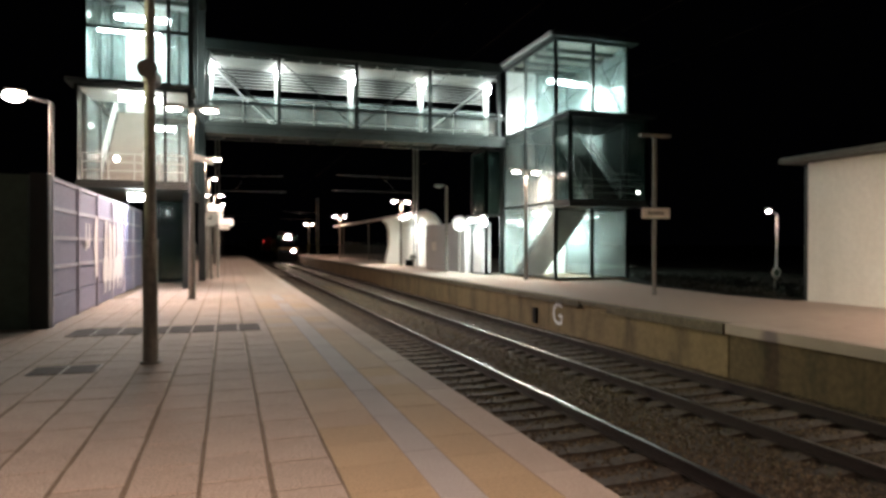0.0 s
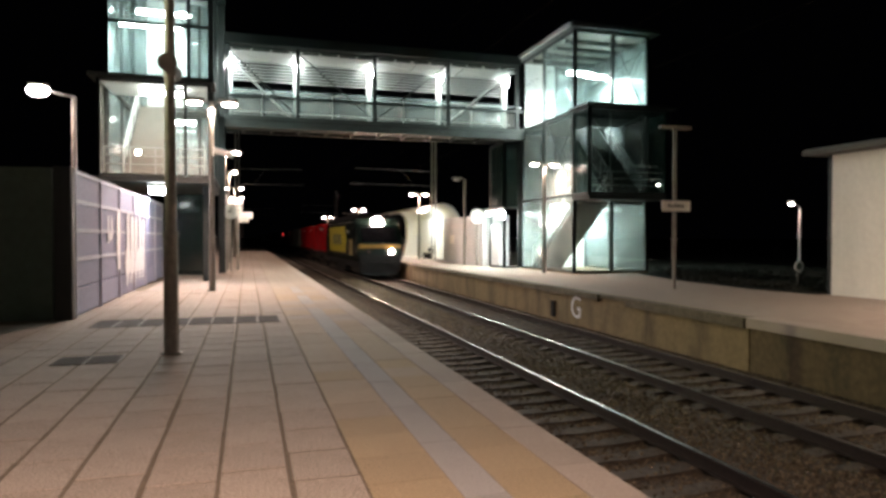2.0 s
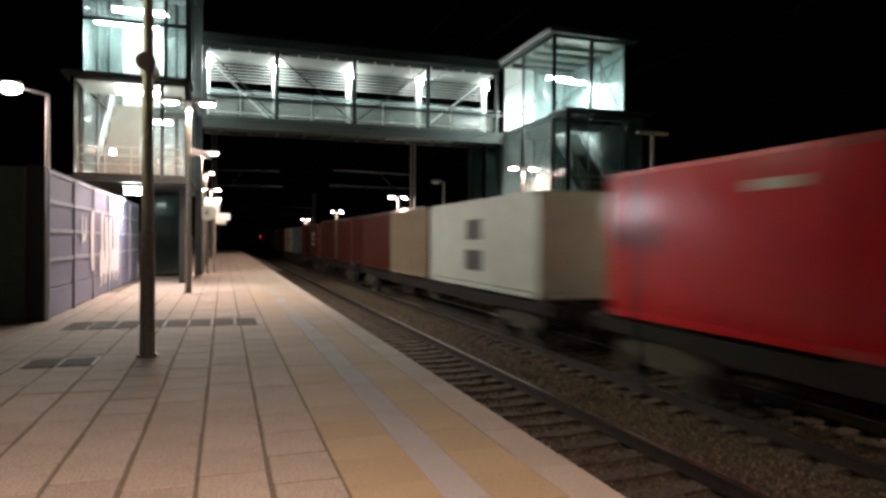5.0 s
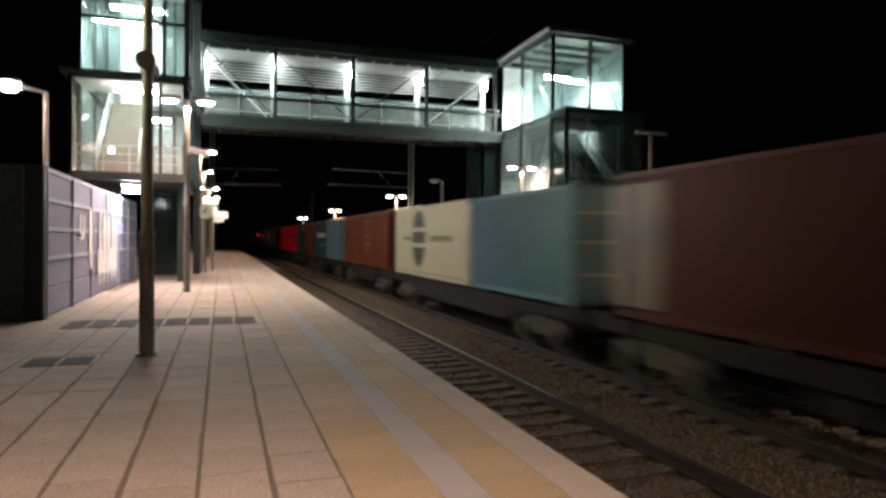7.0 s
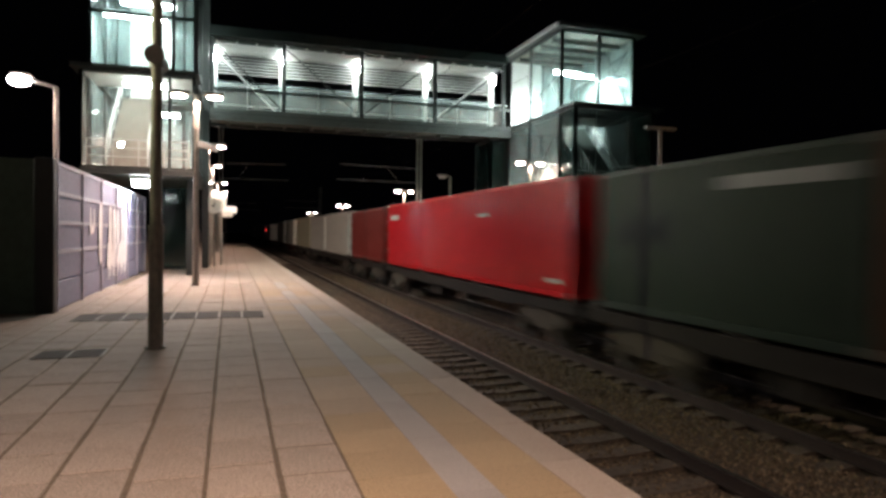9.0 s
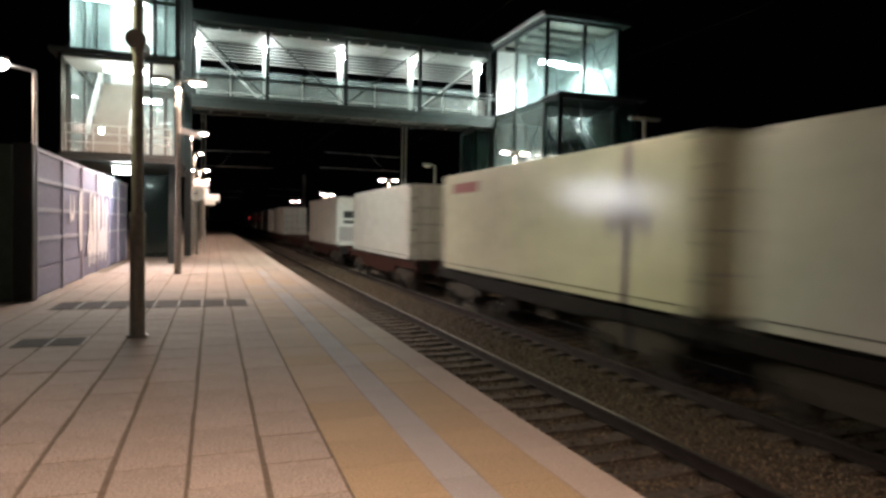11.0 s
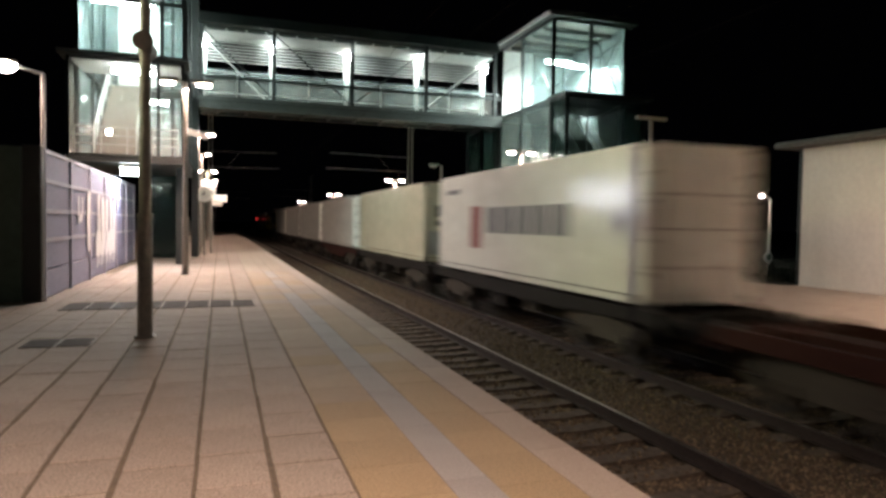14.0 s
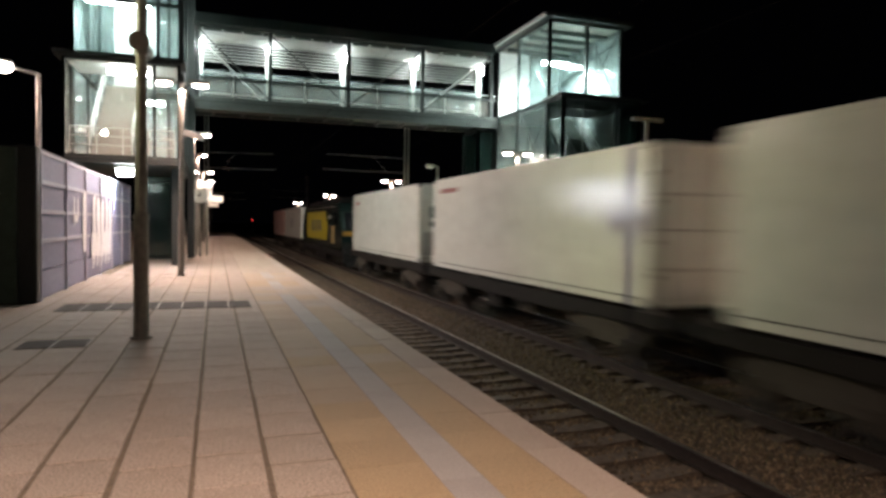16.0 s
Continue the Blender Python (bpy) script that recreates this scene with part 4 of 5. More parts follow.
MARKW = mat("white_marking", (0.42, 0.42, 0.39), 0.5, vary=0.15, scale=6, bump=0)
MARKB = mat("dark_marking", (0.02, 0.028, 0.024), 0.5, vary=0.1, scale=6, bump=0)
MARKG = mat("grey_marking", (0.12, 0.125, 0.13), 0.5, vary=0.1, scale=6, bump=0)
MARKT = mat("faded_green_marking", (0.13, 0.14, 0.07), 0.6, vary=0.2, scale=6, bump=0)
MARKR = mat("red_marking", (0.22, 0.05, 0.045), 0.5, vary=0.1, scale=6, bump=0)
SAND = mat("sand_patch", (0.10, 0.075, 0.035), 0.5, vary=0.1, scale=6, bump=0)
FAINT = mat("faded_marking", (0.15, 0.07, 0.045), 0.6, vary=0.3, scale=6, bump=0)
CAST = mat("corner_casting", (0.10, 0.09, 0.08), 0.6, 0.4, vary=0.2, scale=10)
DOORGREY = mat("galvanised_rod", (0.38, 0.37, 0.35), 0.45, 0.7, vary=0.1, scale=10, bump=0)
BROWNSTEEL = mat("rusty_wagon_steel", (0.036, 0.02, 0.014), 0.85, 0.0, spec=0.15, vary=0.3, scale=4, bump=0.15, stain=0.4, stain_colour=(0.035, 0.025, 0.02))
BOGIE = mat("dusty_bogie_steel", (0.06, 0.053, 0.043), 0.85, 0.0, spec=0.2, vary=0.35, scale=5, bump=0.15, stain=0.6, stain_colour=(0.04, 0.034, 0.028), stain_scale=2.5)
DARKSTEEL = mat("dark_wagon_steel", (0.016, 0.014, 0.012), 0.8, 0.0, spec=0.15, vary=0.3, scale=4, bump=0.1)
RUSTSTEEL = mat("red_brown_wagon_steel", (0.045, 0.015, 0.011), 0.85, 0.0, spec=0.15, vary=0.35, scale=4, bump=0.15, stain=0.6, stain_colour=(0.03, 0.018, 0.014))
WHEEL = mat("wheel_steel", (0.05, 0.045, 0.042), 0.5, 0.7, vary=0.2, scale=8)


def container(s0, s1, top, m, label, ribs=True, front="plain", marks=()):
    """A box container; s0 leads. Its own space: x across, y along from its leading end, z up from its base."""
    L, H, W = s1 - s0, top - DECK, 1.22
    c = thing("shipping_container", label, "container", (FAR, s0, DECK), "freight containers")
    def shell(bm):
        if not ribs:
            box(bm, -W + 0.012, W - 0.012, 0.05, L - 0.05, 0.155, H - 0.03)
            return
        prof, y, out, flip = [], 0.08, [], 0
        while y < L - 0.15:
            d = 0.0 if flip % 2 == 0 else 0.04
            out += [(y, d), (y + 0.085, d)]
            y += 0.14
            flip += 1
        out += [(L - 0.08, 0.0)]
        left = [(-W + 0.012 + d, yy) for yy, d in out]
        right = [(W - 0.012 - d, yy) for yy, d in out][::-1]
        prism(bm, left + right, 0.12, H - 0.03, "z")
    body = piece("body", shell, m, c, "ribbed steel shell" if ribs else "smooth insulated shell")
    for x in (-W, W):
        a, b = (x, x + 0.1) if x < 0 else (x - 0.1, x)
        for y0, y1 in ((0.0, 0.1), (L - 0.1, L)):
            boxes("corner_post", m, c, (a, b, y0, y1, 0.12, H - 0.12))
            for z0 in (0.0, H - 0.12):
                boxes("corner_casting", CAST, c, (a - 0.004, b + 0.004, y0 - 0.004, y1 + 0.004, z0, z0 + 0.118))
        boxes("top_rail", m, c, (a, b, 0.11, L - 0.11, H - 0.09, H - 0.005))
        boxes("bottom_rail", m, c, (a, b, 0.11, L - 0.11, 0.0, 0.13))
    boxes("front_header", m, c, (-W + 0.11, W - 0.11, -0.0, 0.08, H - 0.12, H - 0.005))
    boxes("front_sill", m, c, (-W + 0.11, W - 0.11, -0.0, 0.08, 0.0, 0.13))
    if front == "doors":
        for x0, x1 in ((-W + 0.115, -0.01), (0.01, W - 0.115)):
            d = boxes("door", m, c, (x0, x1, 0.005, 0.05, 0.14, H - 0.13))
            for f in (0.25, 0.72):
                xr = x0 + (x1 - x0) * f
                piece("lock_rod", lambda bm: rod(bm, (xr, -0.02, 0.1), (xr, -0.02, H - 0.12), 0.022, 6), DOORGREY, d, "galvanised locking rod")
            for z in (0.62, 1.32, 1.95):
                boxes("door_strap", DOORGREY, d, (x0 + 0.06, x1 - 0.06, -0.008, 0.003, z, z + 0.05), label="pale strap across the door")
            for z in (0.5, 1.1, 1.8, 2.3):
                boxes("hinge", CAST, d, ((x0, x0 + 0.1, -0.012, 0.004, z, z + 0.07) if x0 < 0 else (x1 - 0.1, x1, -0.012, 0.004, z, z + 0.07)))
    elif front == "reefer":
        boxes("machinery_panel", m, c, (-W + 0.12, W - 0.12, 0.0, 0.05, 1.75, H - 0.13))
        boxes("machinery_recess", DOORGREY, c, (-W + 0.16, W - 0.16, 0.03, 0.06, 0.25, 1.1))
        boxes("fan_opening", MARKB, c, (-0.8, 0.55, -0.006, -0.001, 1.3, 2.05), label="dark fan opening")
        boxes("cross_bar", m, c, (-W + 0.12, W - 0.12, -0.0, 0.04, 1.12, 1.7))
        boxes("service_shelf", m, c, (-0.8, 0.7, -0.03, -0.007, 1.5, 1.62))
    else:
        def ribs_front(bm):
            k = -W + 0.15
            while k < W - 0.2:
                box(bm, k, k + 0.09, 0.015, 0.05, 0.14, H - 0.13)
                k += 0.2
        piece("front_ribs", ribs_front, m, c)
    for i, (y0, y1, z0, z1, mm) in enumerate(marks):
        boxes("side_marking", mm, c, (-W + 0.004, -W + 0.009, y0, y1, z0, z1))
    moving.append((c, FAR, s0, DECK))
    return c


def emblem(c, y, z, r, m):
    # one round badge cut by two pale bars
    for z0, z1 in ((-1.0, -0.30), (-0.16, 0.24), (0.38, 1.0)):
        def slice_of_disc(bm):
            steps = [z0 + (z1 - z0) * i / 8 for i in range(9)]
            half = [0.8 * r * math.sqrt(max(0.0, 1 - q * q)) + 0.004 for q in steps]
            ring = [(y + h, z + r * q) for h, q in zip(half, steps)] + [(y - h, z + r * q) for h, q in zip(half[::-1], steps[::-1])]
            bm.faces.new([bm.verts.new((-1.214, a, b)) for a, b in ring])
        piece("emblem", slice_of_disc, m, c, "dark round emblem")


def wheelset_bogie(parent, y, x_w=0.87):
    """A bogie as a part: side frames with axles and wheels under it."""
    def sides(bm):
        for x in (-1.02, 1.02):
            prism(bm, [(y - 1.25, -0.42), (y - 1.25, -0.18), (y - 0.5, -0.05), (y + 0.5, -0.05), (y + 1.25, -0.18), (y + 1.25, -0.42), (y + 0.5, -0.5), (y - 0.5, -0.5)], x - 0.05, x + 0.05)
        box(bm, -0.95, 0.95, y - 0.15, y + 0.15, -0.3, -0.05)
    b = piece("bogie", sides, BOGIE, parent, "dusty grey bogie frame")
    for dy in (-0.9, 0.9):
        for x in (-x_w, x_w):
            piece("wheel", lambda bm: rod(bm, (x - 0.065, y + dy, RAILZ + 0.43), (x + 0.065, y + dy, RAILZ + 0.43), 0.42, 18), WHEEL, b)
        piece("axle", lambda bm: rod(bm, (-x_w + 0.07, y + dy, RAILZ + 0.43), (x_w - 0.07, y + dy, RAILZ + 0.43), 0.08, 8), WHEEL, b)
        for x in (-1.1, 1.1):
            boxes("axle_box", BOGIE, b, (x - 0.09, x + 0.09, y + dy - 0.16, y + dy + 0.16, -0.62, -0.34))


def wagon(s0, s1, m=None, deep=True, label="low skeletal container wagon of dark steel"):
    L = s1 - s0
    w = thing("container_wagon", label, "wagon", (FAR, s0, 0.0), "container wagons")
    m = m or BROWNSTEEL
    for x in (-1.12, 1.12):
        piece("side_sill", lambda bm: prism(bm, [(0.1, 0.24), (L - 0.1, 0.24), (L - 0.1, 0.0), (L - 2.8, -0.02), (L - 3.6, -0.36 if deep else -0.1), (3.6, -0.36 if deep else -0.1), (2.8, -0.02), (0.1, 0.0)], x - 0.06, x + 0.06), m, w, "fish-bellied side sill" if deep else "straight side sill")
    boxes("centre_sill", m, w, (-0.25, 0.25, 0.1, L - 0.1, -0.2, 0.2))
    for k in range(max(3, int(L / 2.4))):
        y = 0.3 + (L - 0.6) * k / max(2, int(L / 2.4) - 1)
        boxes("cross_beam", m, w, (-1.05, 1.05, y - 0.08, y + 0.08, 0.02, 0.2))
    for y in (0.06, L - 0.06):
        boxes("end_beam", m, w, (-1.2, 1.2, y - 0.06, y + 0.06, -0.1, 0.24))
        for x in (-0.95, 0.95):
            d = -1 if y < 1 else 1
            piece("buffer", lambda bm: (rod(bm, (x, y + d * 0.06, 0.08), (x, y + d * 0.4, 0.08), 0.09, 8), rod(bm, (x, y + d * 0.4, 0.08), (x, y + d * 0.45, 0.08), 0.23, 14)), BLACK, w)
    for k in range(4):
        for x in (-1.15, 1.15):
            y = 0.35 + (L - 0.7) * k / 3
            boxes("twist_lock", CAST, w, (x - 0.07, x + 0.07, y - 0.07, y + 0.07, 0.24, 0.325))
    if not deep:
        boxes("brake_gear", BOGIE, w, (-0.9, 0.9, L * 0.42, L * 0.47, -0.42, -0.12), label="dusty brake gear box")
        boxes("battery_box", m, w, (-1.05, -0.6, L * 0.55, L * 0.62, -0.45, -0.08))
    for y in (2.0, L - 2.0):
        wheelset_bogie(w, y)
    moving.append((w, FAR, s0, 0.0))
    return w


CONT = "corrugated steel shipping container on a wagon"
SMOOTH = "smooth-sided insulated container on a wagon"
container(118.1, 127.3, 2.98, RED, "bright red " + CONT, marks=((0.9, 3.4, 2.05, 2.25, MARKW),))
container(130.0, 141.3, 2.98, RED, "bright red " + CONT, marks=((1.0, 2.6, 2.1, 2.2, MARKW), (9.2, 10.4, 2.1, 2.2, MARKW), (0.5, 1.2, 0.3, 0.42, MARKW)))
container(141.4, 146.6, 2.98, RED, "short red " + CONT, marks=((0.8, 1.6, 2.1, 2.25, MARKW),))
c = container(149.6, 158.2, 2.9, PALE, "off-white " + CONT + " with dark emblem", ribs=False, marks=((3.6, 5.0, 0.5, 1.1, MARKB), (3.7, 4.9, 1.4, 2.0, MARKB)))
container(158.6, 164.2, 2.9, TAN, "tan " + CONT)
container(164.4, 170.2, 2.9, BRN, "dark brown " + CONT)
container(173.6, 179.6, 2.98, BRN, "dark brown " + CONT + " with sand patch", marks=((5.1, 5.9, 0.15, 2.5, SAND),))
container(179.8, 186.2, 3.02, BRN, "brown " + CONT)
container(188.5, 193.6, 2.95, BRN, "brown " + CONT + " with white lettering bars", front="doors", marks=((1.4, 3.4, 1.65, 1.95, MARKW), (1.6, 3.3, 1.3, 1.5, MARKW), (1.4, 3.4, 0.9, 1.1, MARKW)))
container(194.9, 200.4, 2.95, BRN, "brown " + CONT + " with pale patch", marks=((4.3, 5.7, 0.2, 2.4, SAND),))
container(202.2, 208.1, 2.9, BLU, "pale blue " + CONT, front="doors")
c = container(208.3, 217.2, 2.93, BEIGE, "beige smooth bulk container with round emblem", ribs=False, marks=((1.6, 4.0, 1.3, 1.5, MARKT), (6.5, 7.5, 1.33, 1.48, MARKT)))
emblem(c, 5.4, 1.4, 1.08, MARKB)
container(218.5, 229.6, 2.98, ORG, "orange-brown " + CONT, marks=tuple((3.7, 5.1, z, z + 0.06, FAINT) for z in (0.8, 1.1, 1.43, 2.2)))
container(231.0, 236.8, 2.95, BLU, "pale blue " + CONT, front="doors")
container(236.95, 242.6, 2.95, DBL, "dark blue " + CONT + " with white bar", marks=((0.4, 4.6, 1.45, 1.75, MARKW), (0.9, 2.6, 0.8, 0.95, MARKG)))
container(244.0, 249.4, 2.95, ORG, "orange-brown " + CONT)
container(249.55, 255.6, 2.95, GRN, "grey-green " + CONT, marks=((0.4, 2.6, 2.1, 2.3, MARKG),))
container(256.8, 268.6, 3.02, RED, "bright red " + CONT, marks=((0.5, 1.1, 0.3, 0.4, MARKW), (5.0, 5.6, 1.9, 2.0, MARKW)))
container(268.7, 274.3, 3.02, RED, "short red " + CONT, marks=((3.6, 5.0, 2.0, 2.2, MARKW),))
container(275.3, 279.6, 2.98, DKRED, "dark red " + CONT, front="doors")
container(279.8, 284.0, 2.98, DKRED, "dark red " + CONT, front="doors")
container(285.2, 295.2, 3.1, WHT, "dull white " + SMOOTH, False, "doors")
container(296.3, 305.4, 3.1, WHT, "dull white " + SMOOTH, False, "doors")
container(306.5, 318.4, 3.22, CREAM, "cream " + SMOOTH, False, "doors", ((9.0, 11.0, 2.3, 2.6, MARKR),))
container(322.3, 332.8, 3.2, WHT, "white " + SMOOTH, False, "doors")
container(337.9, 349.6, 3.22, WHT, "white refrigerated container on a wagon", False, "reefer")
container(369.8, 380.9, 3.2, WHT, "white " + SMOOTH, False, "doors", ((0.5, 1.4, 2.4, 2.55, MARKR),))
c = container(389.4, 400.7, 3.2, WHT, "white " + SMOOTH + " with grey letters", False, "doors", tuple((2.6 + 0.95 * k, 3.4 + 0.95 * k, 1.15, 1.85, MARKG) for k in range(5)) + ((7.6, 8.4, 0.7, 1.9, MARKR), (9.4, 10.6, 2.3, 2.45, MARKG)))
container(402.5, 414.0, 3.2, CREAM, "cream refrigerated container on a wagon", False, "reefer")
container(416.2, 427.8, 3.2, WHT, "white " + SMOOTH, False, "doors")
container(429.4, 441.4, 3.2, WHT, "white " + SMOOTH, False, "doors")
container(443.3, 455.2, 3.2, WHT, "white " + SMOOTH, False, "doors", ((9.6, 11.2, 2.4, 2.55, MARKR),))
container(456.9, 469.2, 3.2, WHT, "white refrigerated container on a wagon", False, "reefer", ((10.6, 11.6, 2.35, 2.5, MARKR),))
container(492.5, 506.3, 3.1, WHT, "white " + SMOOTH, False, "doors", ((6.6, 8.4, 1.0, 1.8, MARKG),))
container(507.6, 521.0, 3.1, ROSE, "faded rose " + CONT)
for s0, s1 in ((115.6, 128.1), (129.4, 147.2), (149.0, 170.9), (172.9, 186.8), (187.9, 201.4), (201.9, 217.6), (218.0, 230.1), (230.5, 243.1), (243.5, 256.1), (256.5, 274.8), (275.2, 284.3),
               (284.9, 305.9), (306.3, 318.9), (321.5, 333.7), (337.2, 350.2), (351.4, 368.2), (369.2, 387.6), (388.8, 401.3), (402.0, 414.6), (415.6, 428.5), (429.0, 442.0), (442.8, 455.8), (456.4, 469.8), (492.0, 507.0), (507.3, 521.6)):
    rusty = 320 < s0 < 388 or 415 < s0 < 429
    wagon(s0, s1, RUSTSTEEL if rusty else DARKSTEEL, rusty or 201 < s0 < 219, label="empty skeletal container wagon of rusty steel" if s0 == 351.4 else ("low container wagon of red-brown steel" if rusty else "low skeletal container wagon of dark steel"))

# locomotives
LOCO = mat("dark_green_loco_paint", (0.007, 0.015, 0.013), 0.22, spec=0.22, vary=0.12, scale=3, bump=0.03, stain=0.3, stain_colour=(0.02, 0.022, 0.02))
LOCOY = mat("yellow_loco_paint", (0.56, 0.50, 0.035), 0.3, vary=0.08, scale=3, bump=0.03, stain=0.2, stain_colour=(0.36, 0.31, 0.04))
LOCOROOF = mat("loco_roof", (0.007, 0.008, 0.008), 0.6, 0.0, spec=0.12, vary=0.2, scale=4)
ORANGE = mat("amber_stripe", (0.30, 0.17, 0.03), 0.35, vary=0.1, scale=4, bump=0)
WINDSCREEN = mat("black_glass", (0.01, 0.01, 0.012), 0.08, vary=0, scale=1, bump=0)
HEADLIGHT = glow("headlight_glow", (1.0, 0.72, 0.58), 340)


CABTAN = mat("tan_cab_panel", (0.36, 0.27, 0.10), 0.5, vary=0.15, scale=6, bump=0.05)


def locomotive(s0, lit, label):
    L = 17.7
    c = thing("locomotive", label, "locomotive", (FAR, s0, 0.0), "locomotives")
    # side outline: raked cab ends
    side_out = [(0.35, 0.1), (0.0, 0.45), (0.05, 1.3), (0.85, 2.45), (1.6, 2.95), (L - 1.6, 2.95), (L - 0.85, 2.45), (L - 0.05, 1.3), (0.0 + L, 0.45), (L - 0.35, 0.1)]
    b = piece("body", lambda bm: prism(bm, side_out, -1.45, 1.45), LOCO, c, "dark green bodyshell", bevel=0.06)
    piece("roof", lambda bm: prism(bm, [(-1.3, 2.95), (-1.05, 3.25), (1.05, 3.25), (1.3, 2.95)], 2.0, L - 2.0, "y"), LOCOROOF, c, "dark roof with sloping edges")
    for y in (4.2, 6.4, 9.6, 13.6):
        boxes("roof_hatch", LOCOROOF, c, (-0.8, 0.8, y, y + 1.5, 3.25, 3.38))
    boxes("underframe", BLACK, c, (-1.35, 1.35, 0.5, L - 0.5, -0.25, 0.09))
    boxes("transformer_case", BLACK, c, (-1.25, 1.25, 6.9, 10.8, -0.7, -0.26))
    boxes("side_band", POLE, c, (-1.462, -1.453, 2.2, L - 2.2, 2.72, 2.76), label="pale line along the roof edge")
    for sgn in (-1, 1):
        x0, x1 = (-1.468, -1.455) if sgn < 0 else (1.455, 1.468)
        piece("yellow_panel", lambda bm: prism(bm, [(5.4, 0.62), (14.6, 0.62), (14.9, 1.0), (14.9, 2.1), (14.6, 2.5), (5.9, 2.5), (5.05, 1.55)], x0, x1), LOCOY, c, "yellow side panel with pointed end")
        # the firm's lettering as plain bars
        xa, xb = (-1.474, -1.469) if sgn < 0 else (1.469, 1.474)
        for k in range(6):
            boxes("lettering_bar", MARKT, c, (xa, xb, 7.6 + 0.85 * k, 8.2 + 0.85 * k, 1.15, 1.95))
        boxes("cab_panel", CABTAN, c, (min(x0, x1), max(x0, x1), 2.4, 3.5, 0.5, 1.55), label="tan panel below the cab door")
        # pale bar painted in place of a bright streak of light
        boxes("cab_streak", MARKW, c, (min(x0, x1), max(x0, x1), 3.9, 4.8, 2.0, 2.2), label="pale bar painted for the bright streak behind the cab")
        boxes("cab_window", WINDSCREEN, c, (min(x0, x1), max(x0, x1), 1.5, 2.3, 1.5, 2.3))
        boxes("vent_grille", BLACK, c, (min(x0, x1), max(x0, x1), 3.75, 4.5, 1.0, 1.6))
    # front
    piece("windscreen", lambda bm: prism(bm, [(0.133, 1.42), (0.767, 2.33), (0.797, 2.31), (0.163, 1.40)], -1.15, 1.15), WINDSCREEN, c, "dark raked windscreen").location = (0, -0.06, 0.0)
    boxes("front_stripe", ORANGE, c, (-1.38, 1.38, -0.012, 0.06, 1.0, 1.25), label="amber stripe across the front")
    # black panel added so headlight spill does not brighten the lower front
    boxes("dark_front_panel", BLACK, c, (-1.36, 1.36, -0.045, 0.3, 0.1, 0.6))
    boxes("headlight_hood", BLACK, c, (-0.45, 0.45, 1.0, 1.7, 2.93, 3.02))
    boxes("buffer_beam", BLACK, c, (-1.35, 1.35, -0.1, 0.34, -0.5, 0.09))
    piece("snow_plough", lambda bm: prism(bm, [(-0.15, -0.75), (0.1, -0.75), (0.25, -0.5), (0.0, -0.5)], -1.2, 1.2), BLACK, c)
    for x in (-0.95, 0.95):
        for y, d in ((-0.1, -1), (L + 0.0, 1)):
            piece("buffer", lambda bm: (rod(bm, (x, y, 0.08), (x, y + d * 0.35, 0.08), 0.1, 8), rod(bm, (x, y + d * 0.35, 0.08), (x, y + d * 0.4, 0.08), 0.25, 14)), BLACK, c)
        on = lit and x > 0
        piece("headlight", lambda bm: rod(bm, (x * 0.78, -0.07, 0.76), (x * 0.78, 0.04, 0.76), 0.15, 16), HEADLIGHT if on else WINDSCREEN, c, "glowing headlight" if on else "unlit headlight")
    piece("top_headlight", lambda bm: rod(bm, (0, 0.93, 2.64), (0, 1.3, 2.64), 0.36, 18), HEADLIGHT if lit else WINDSCREEN, c, "glowing roof headlight" if lit else "unlit roof headlight")
    for y in (3.4, 14.3):
        wheelset_bogie(c, y)
    p = piece("pantograph", lambda bm: (rod(bm, (-0.5, 11.7, 3.34), (-0.1, 13.4, 3.5), 0.035, 6), rod(bm, (0.5, 11.7, 3.34), (0.1, 13.4, 3.5), 0.035, 6), rod(bm, (0, 13.4, 3.5), (-0.5, 11.7, 3.6), 0.025, 6), rod(bm, (0, 13.4, 3.5), (0.5, 11.7, 3.6), 0.025, 6), rod(bm, (-0.8, 11.7, 3.62), (0.8, 11.7, 3.62), 0.03, 6), box(bm, -0.6, 0.6, 11.4, 12.0, 3.26, 3.34)), POLE, c, "folded pantograph")
    moving.append((c, FAR, s0, 0.0))
    return c


locomotive(96.4, True, "dark green locomotive with yellow side panel and lit headlight")
locomotive(471.4, False, "dark green locomotive with yellow panel hauled in the train")

# ---- paving pieces ----
PAVES = mat("distant_paving_concrete", (0.33, 0.27, 0.225), 0.85, vary=0.28, scale=55, bump=0.3, stain=0.35, stain_colour=(0.17, 0.135, 0.11), stain_scale=0.8, island=0.10)
YELLOWS = mat("yellow_strip_slabs", (0.335, 0.247, 0.142), 0.8, vary=0.35, scale=60, bump=0.3, stain=0.35, stain_colour=(0.22, 0.15, 0.08), stain_scale=1.2, per_object=0.07)
GREYS = mat("grey_strip_slabs", (0.315, 0.295, 0.28), 0.8, vary=0.2, scale=60, bump=0.3, stain=0.3, stain_colour=(0.2, 0.18, 0.165), stain_scale=1.4, per_object=0.05)
# washed-out look of distance put into colour: strip slabs pale further along
MIDYELLOW = mat("mid_yellow_slabs", (0.345, 0.265, 0.18), 0.8, vary=0.35, scale=60, bump=0.3, stain=0.35, stain_colour=(0.22, 0.16, 0.11), stain_scale=1.2, per_object=0.07)
PALED = mat("paled_strip_slabs", (0.335, 0.28, 0.225), 0.85, vary=0.3, scale=60, bump=0.3, stain=0.35, stain_colour=(0.2, 0.16, 0.125), stain_scale=1.2, per_object=0.07)
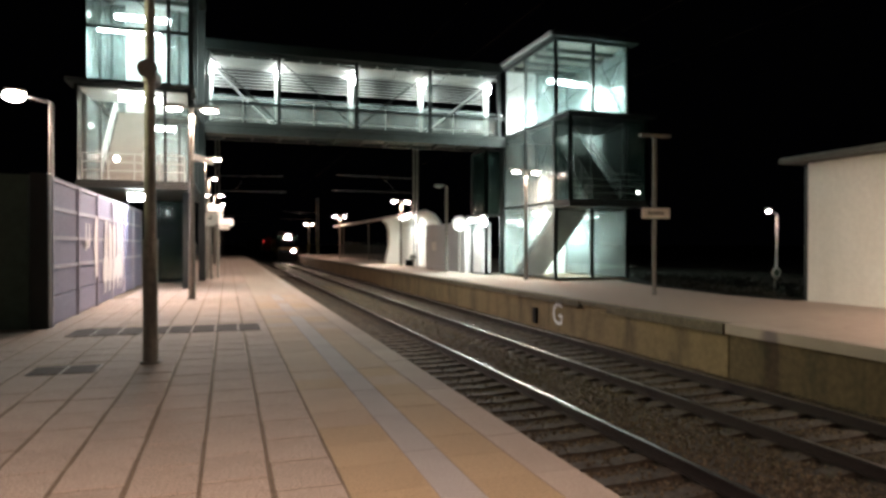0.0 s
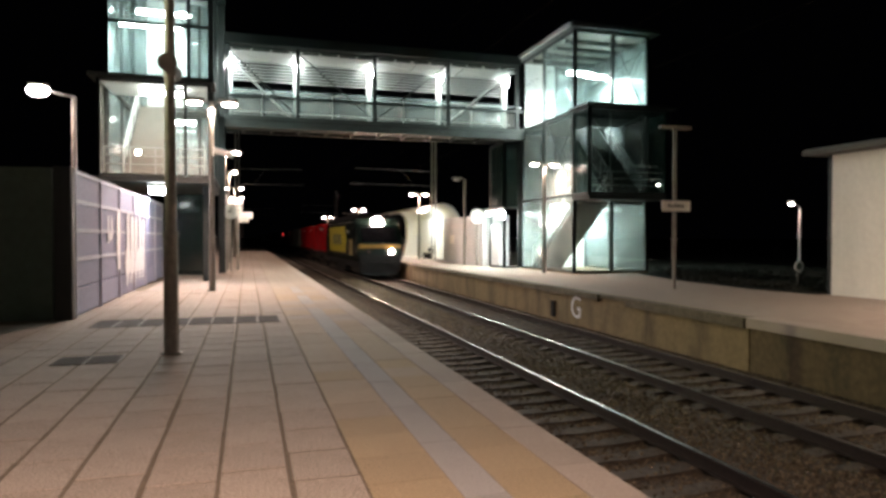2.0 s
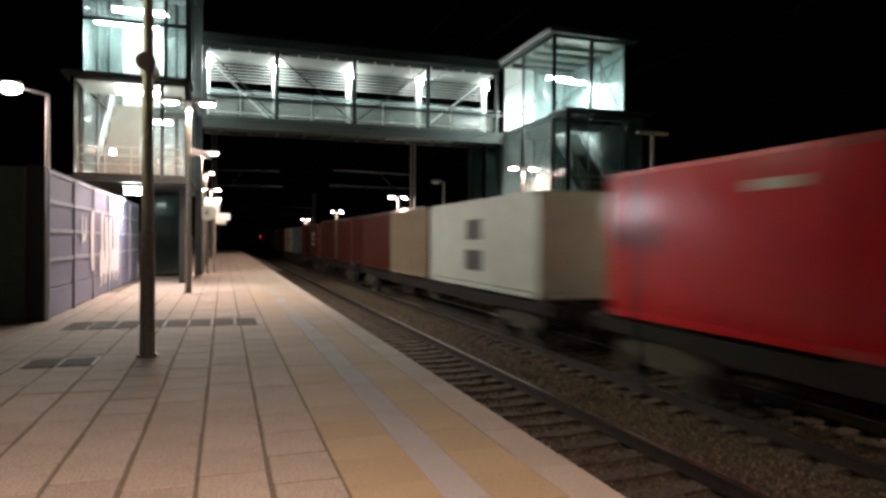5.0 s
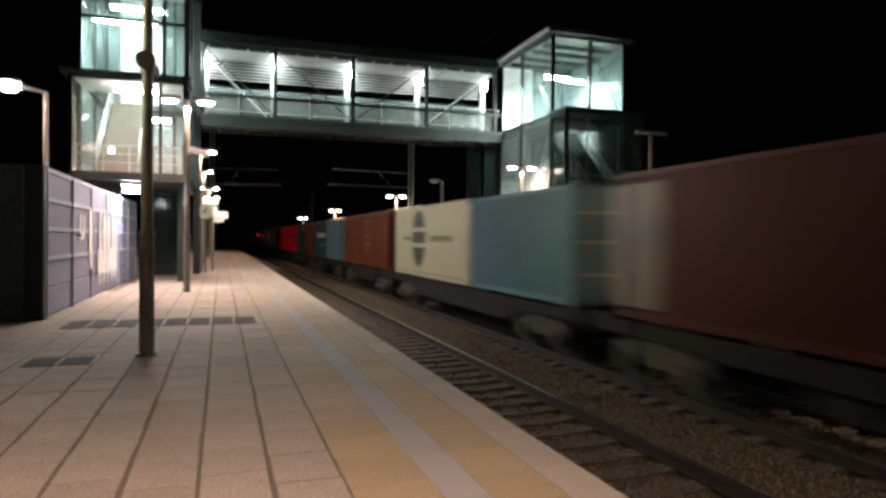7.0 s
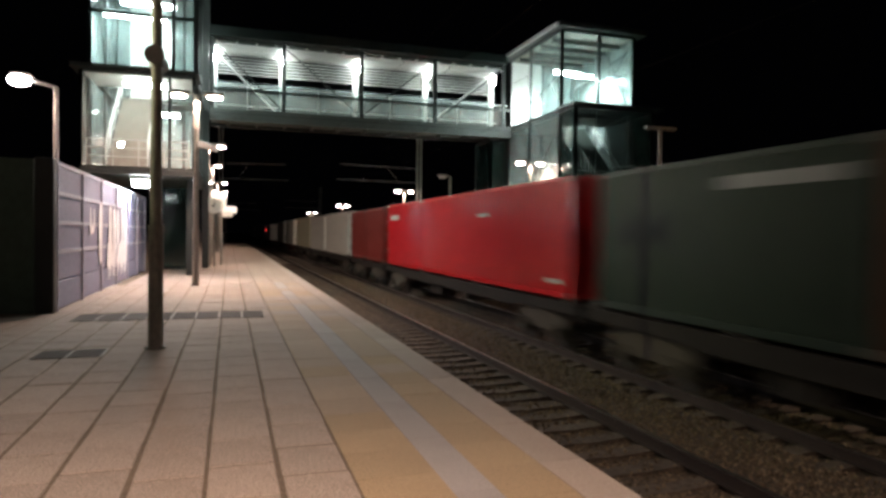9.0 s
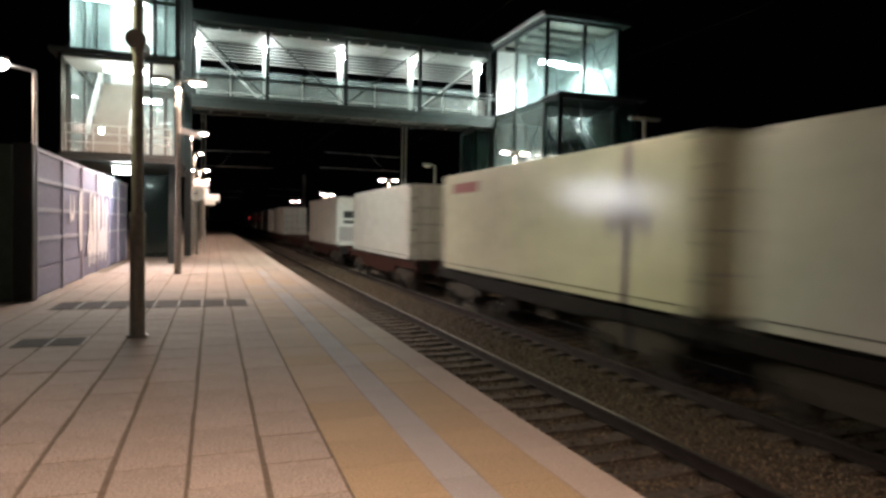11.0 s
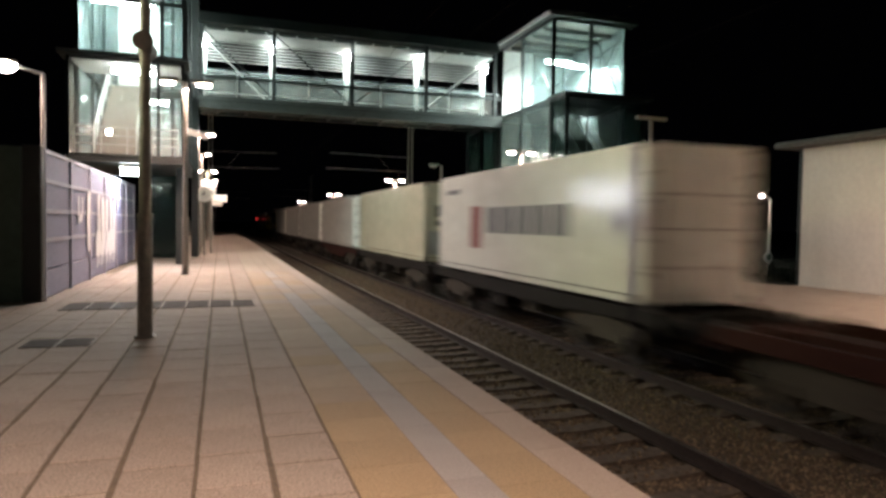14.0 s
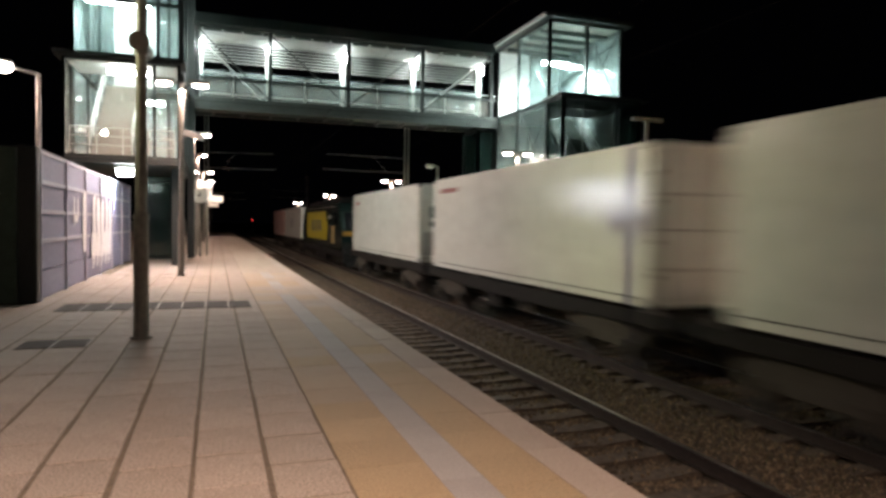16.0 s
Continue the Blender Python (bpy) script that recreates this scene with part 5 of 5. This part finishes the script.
COPINGS = mat("coping_slabs", (0.37, 0.31, 0.26), 0.85, vary=0.22, scale=50, bump=0.3, stain=0.3, stain_colour=(0.2, 0.165, 0.135), per_object=0.06)
for name, m, x0, x1, ly, gap, label in (("yellow_strip", YELLOWS, 0.80, 1.37, 0.57, 0.002, "yellow-brown warning strip paving"), ("grey_strip", GREYS, 1.375, 1.675, 1.2, 0.004, "pale grey tactile strip"),
                                        ("yellow_edge_strip", YELLOWS, 1.68, 2.17, 0.57, 0.002, "worn yellow-brown paving beside the edge"), ("platform_coping", COPINGS, 2.176, EDGE, 1.0, 0.003, "pale concrete platform edge coping")):
    strip = thing(name, label, "paving", (0, 0, 0), kind="structure")
    bm = bmesh.new()
    box(bm, x0, x1, gap, ly - gap, -0.06, 0.0)
    one = mesh(bm, "slab", m)
    # copies in the paler colours for slabs further from the viewpoint
    midtone = one.copy()
    midtone.materials[0] = MIDYELLOW if m is YELLOWS else m
    paled = one.copy()
    paled.materials[0] = m if m is COPINGS else PALED
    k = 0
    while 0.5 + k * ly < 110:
        ob = new("slab", paled if k * ly > 22 or (k * ly > 13 and rs.random() < 0.5) else midtone if k * ly > 9 or (k * ly > 5 and rs.random() < 0.5) else one)
        ob.parent = strip
        ob.location = (0, 0.5 + k * ly, rs.uniform(-0.0015, 0.0015))
        k += 1
    rear = piece("rear_slab", lambda bm: box(bm, x0, x1, -14, 0.5 - gap, -0.06, 0.0), m, strip)
paving = thing("paving", "washed concrete paving slabs with sandy joints", "paving", (0, 0, 0), kind="structure")
PW, PL = 0.49, 0.63
bm = bmesh.new()
box(bm, 0.016, PW - 0.016, 0.010, PL - 0.010, -0.06, 0.0)
bmesh.ops.bevel(bm, geom=[e for e in bm.edges if all(v.co.z > -0.01 for v in e.verts)], offset=0.006, segments=1, affect="EDGES")
slab = mesh(bm, "slab", PAVE)
far_bm = bmesh.new()
shift = [rs.uniform(0, PL) for _ in range(40)]
for col in range(26):
    x = 0.795 - PW * (col + 1)
    for row in range(200):
        y = -14 + row * PL + shift[col]
        z = rs.uniform(-0.003, 0.002)
        if any(x < cx + w + 0.03 and x + PW > cx and y < cy + l_ and y + PL > cy for cx, cy, w, l_ in covers):
            z = -0.004
        if col < 9 and 2.4 < y < 22.5:
            ob = new("slab", slab)
            ob.parent = paving
            ob.location = (x + rs.uniform(-0.005, 0.005), y, z)
            ob.rotation_euler = (rs.uniform(-0.003, 0.003), rs.uniform(-0.003, 0.003), rs.uniform(-0.011, 0.011))
        elif x > -3.4 or y < 14.5:
            box(far_bm, x + 0.011, x + PW - 0.011, y + 0.007, y + PL - 0.007, -0.06, z)
tagged(part("distant_slabs", far_bm, PAVES, paving), kind="stuff")


def motions():
    for ob, x, y, z in moving:
        walk(ob, [(t, pose(x, y - SPEED * t, z)) for t in (0, 4, 8, 12, 16)])


motions()
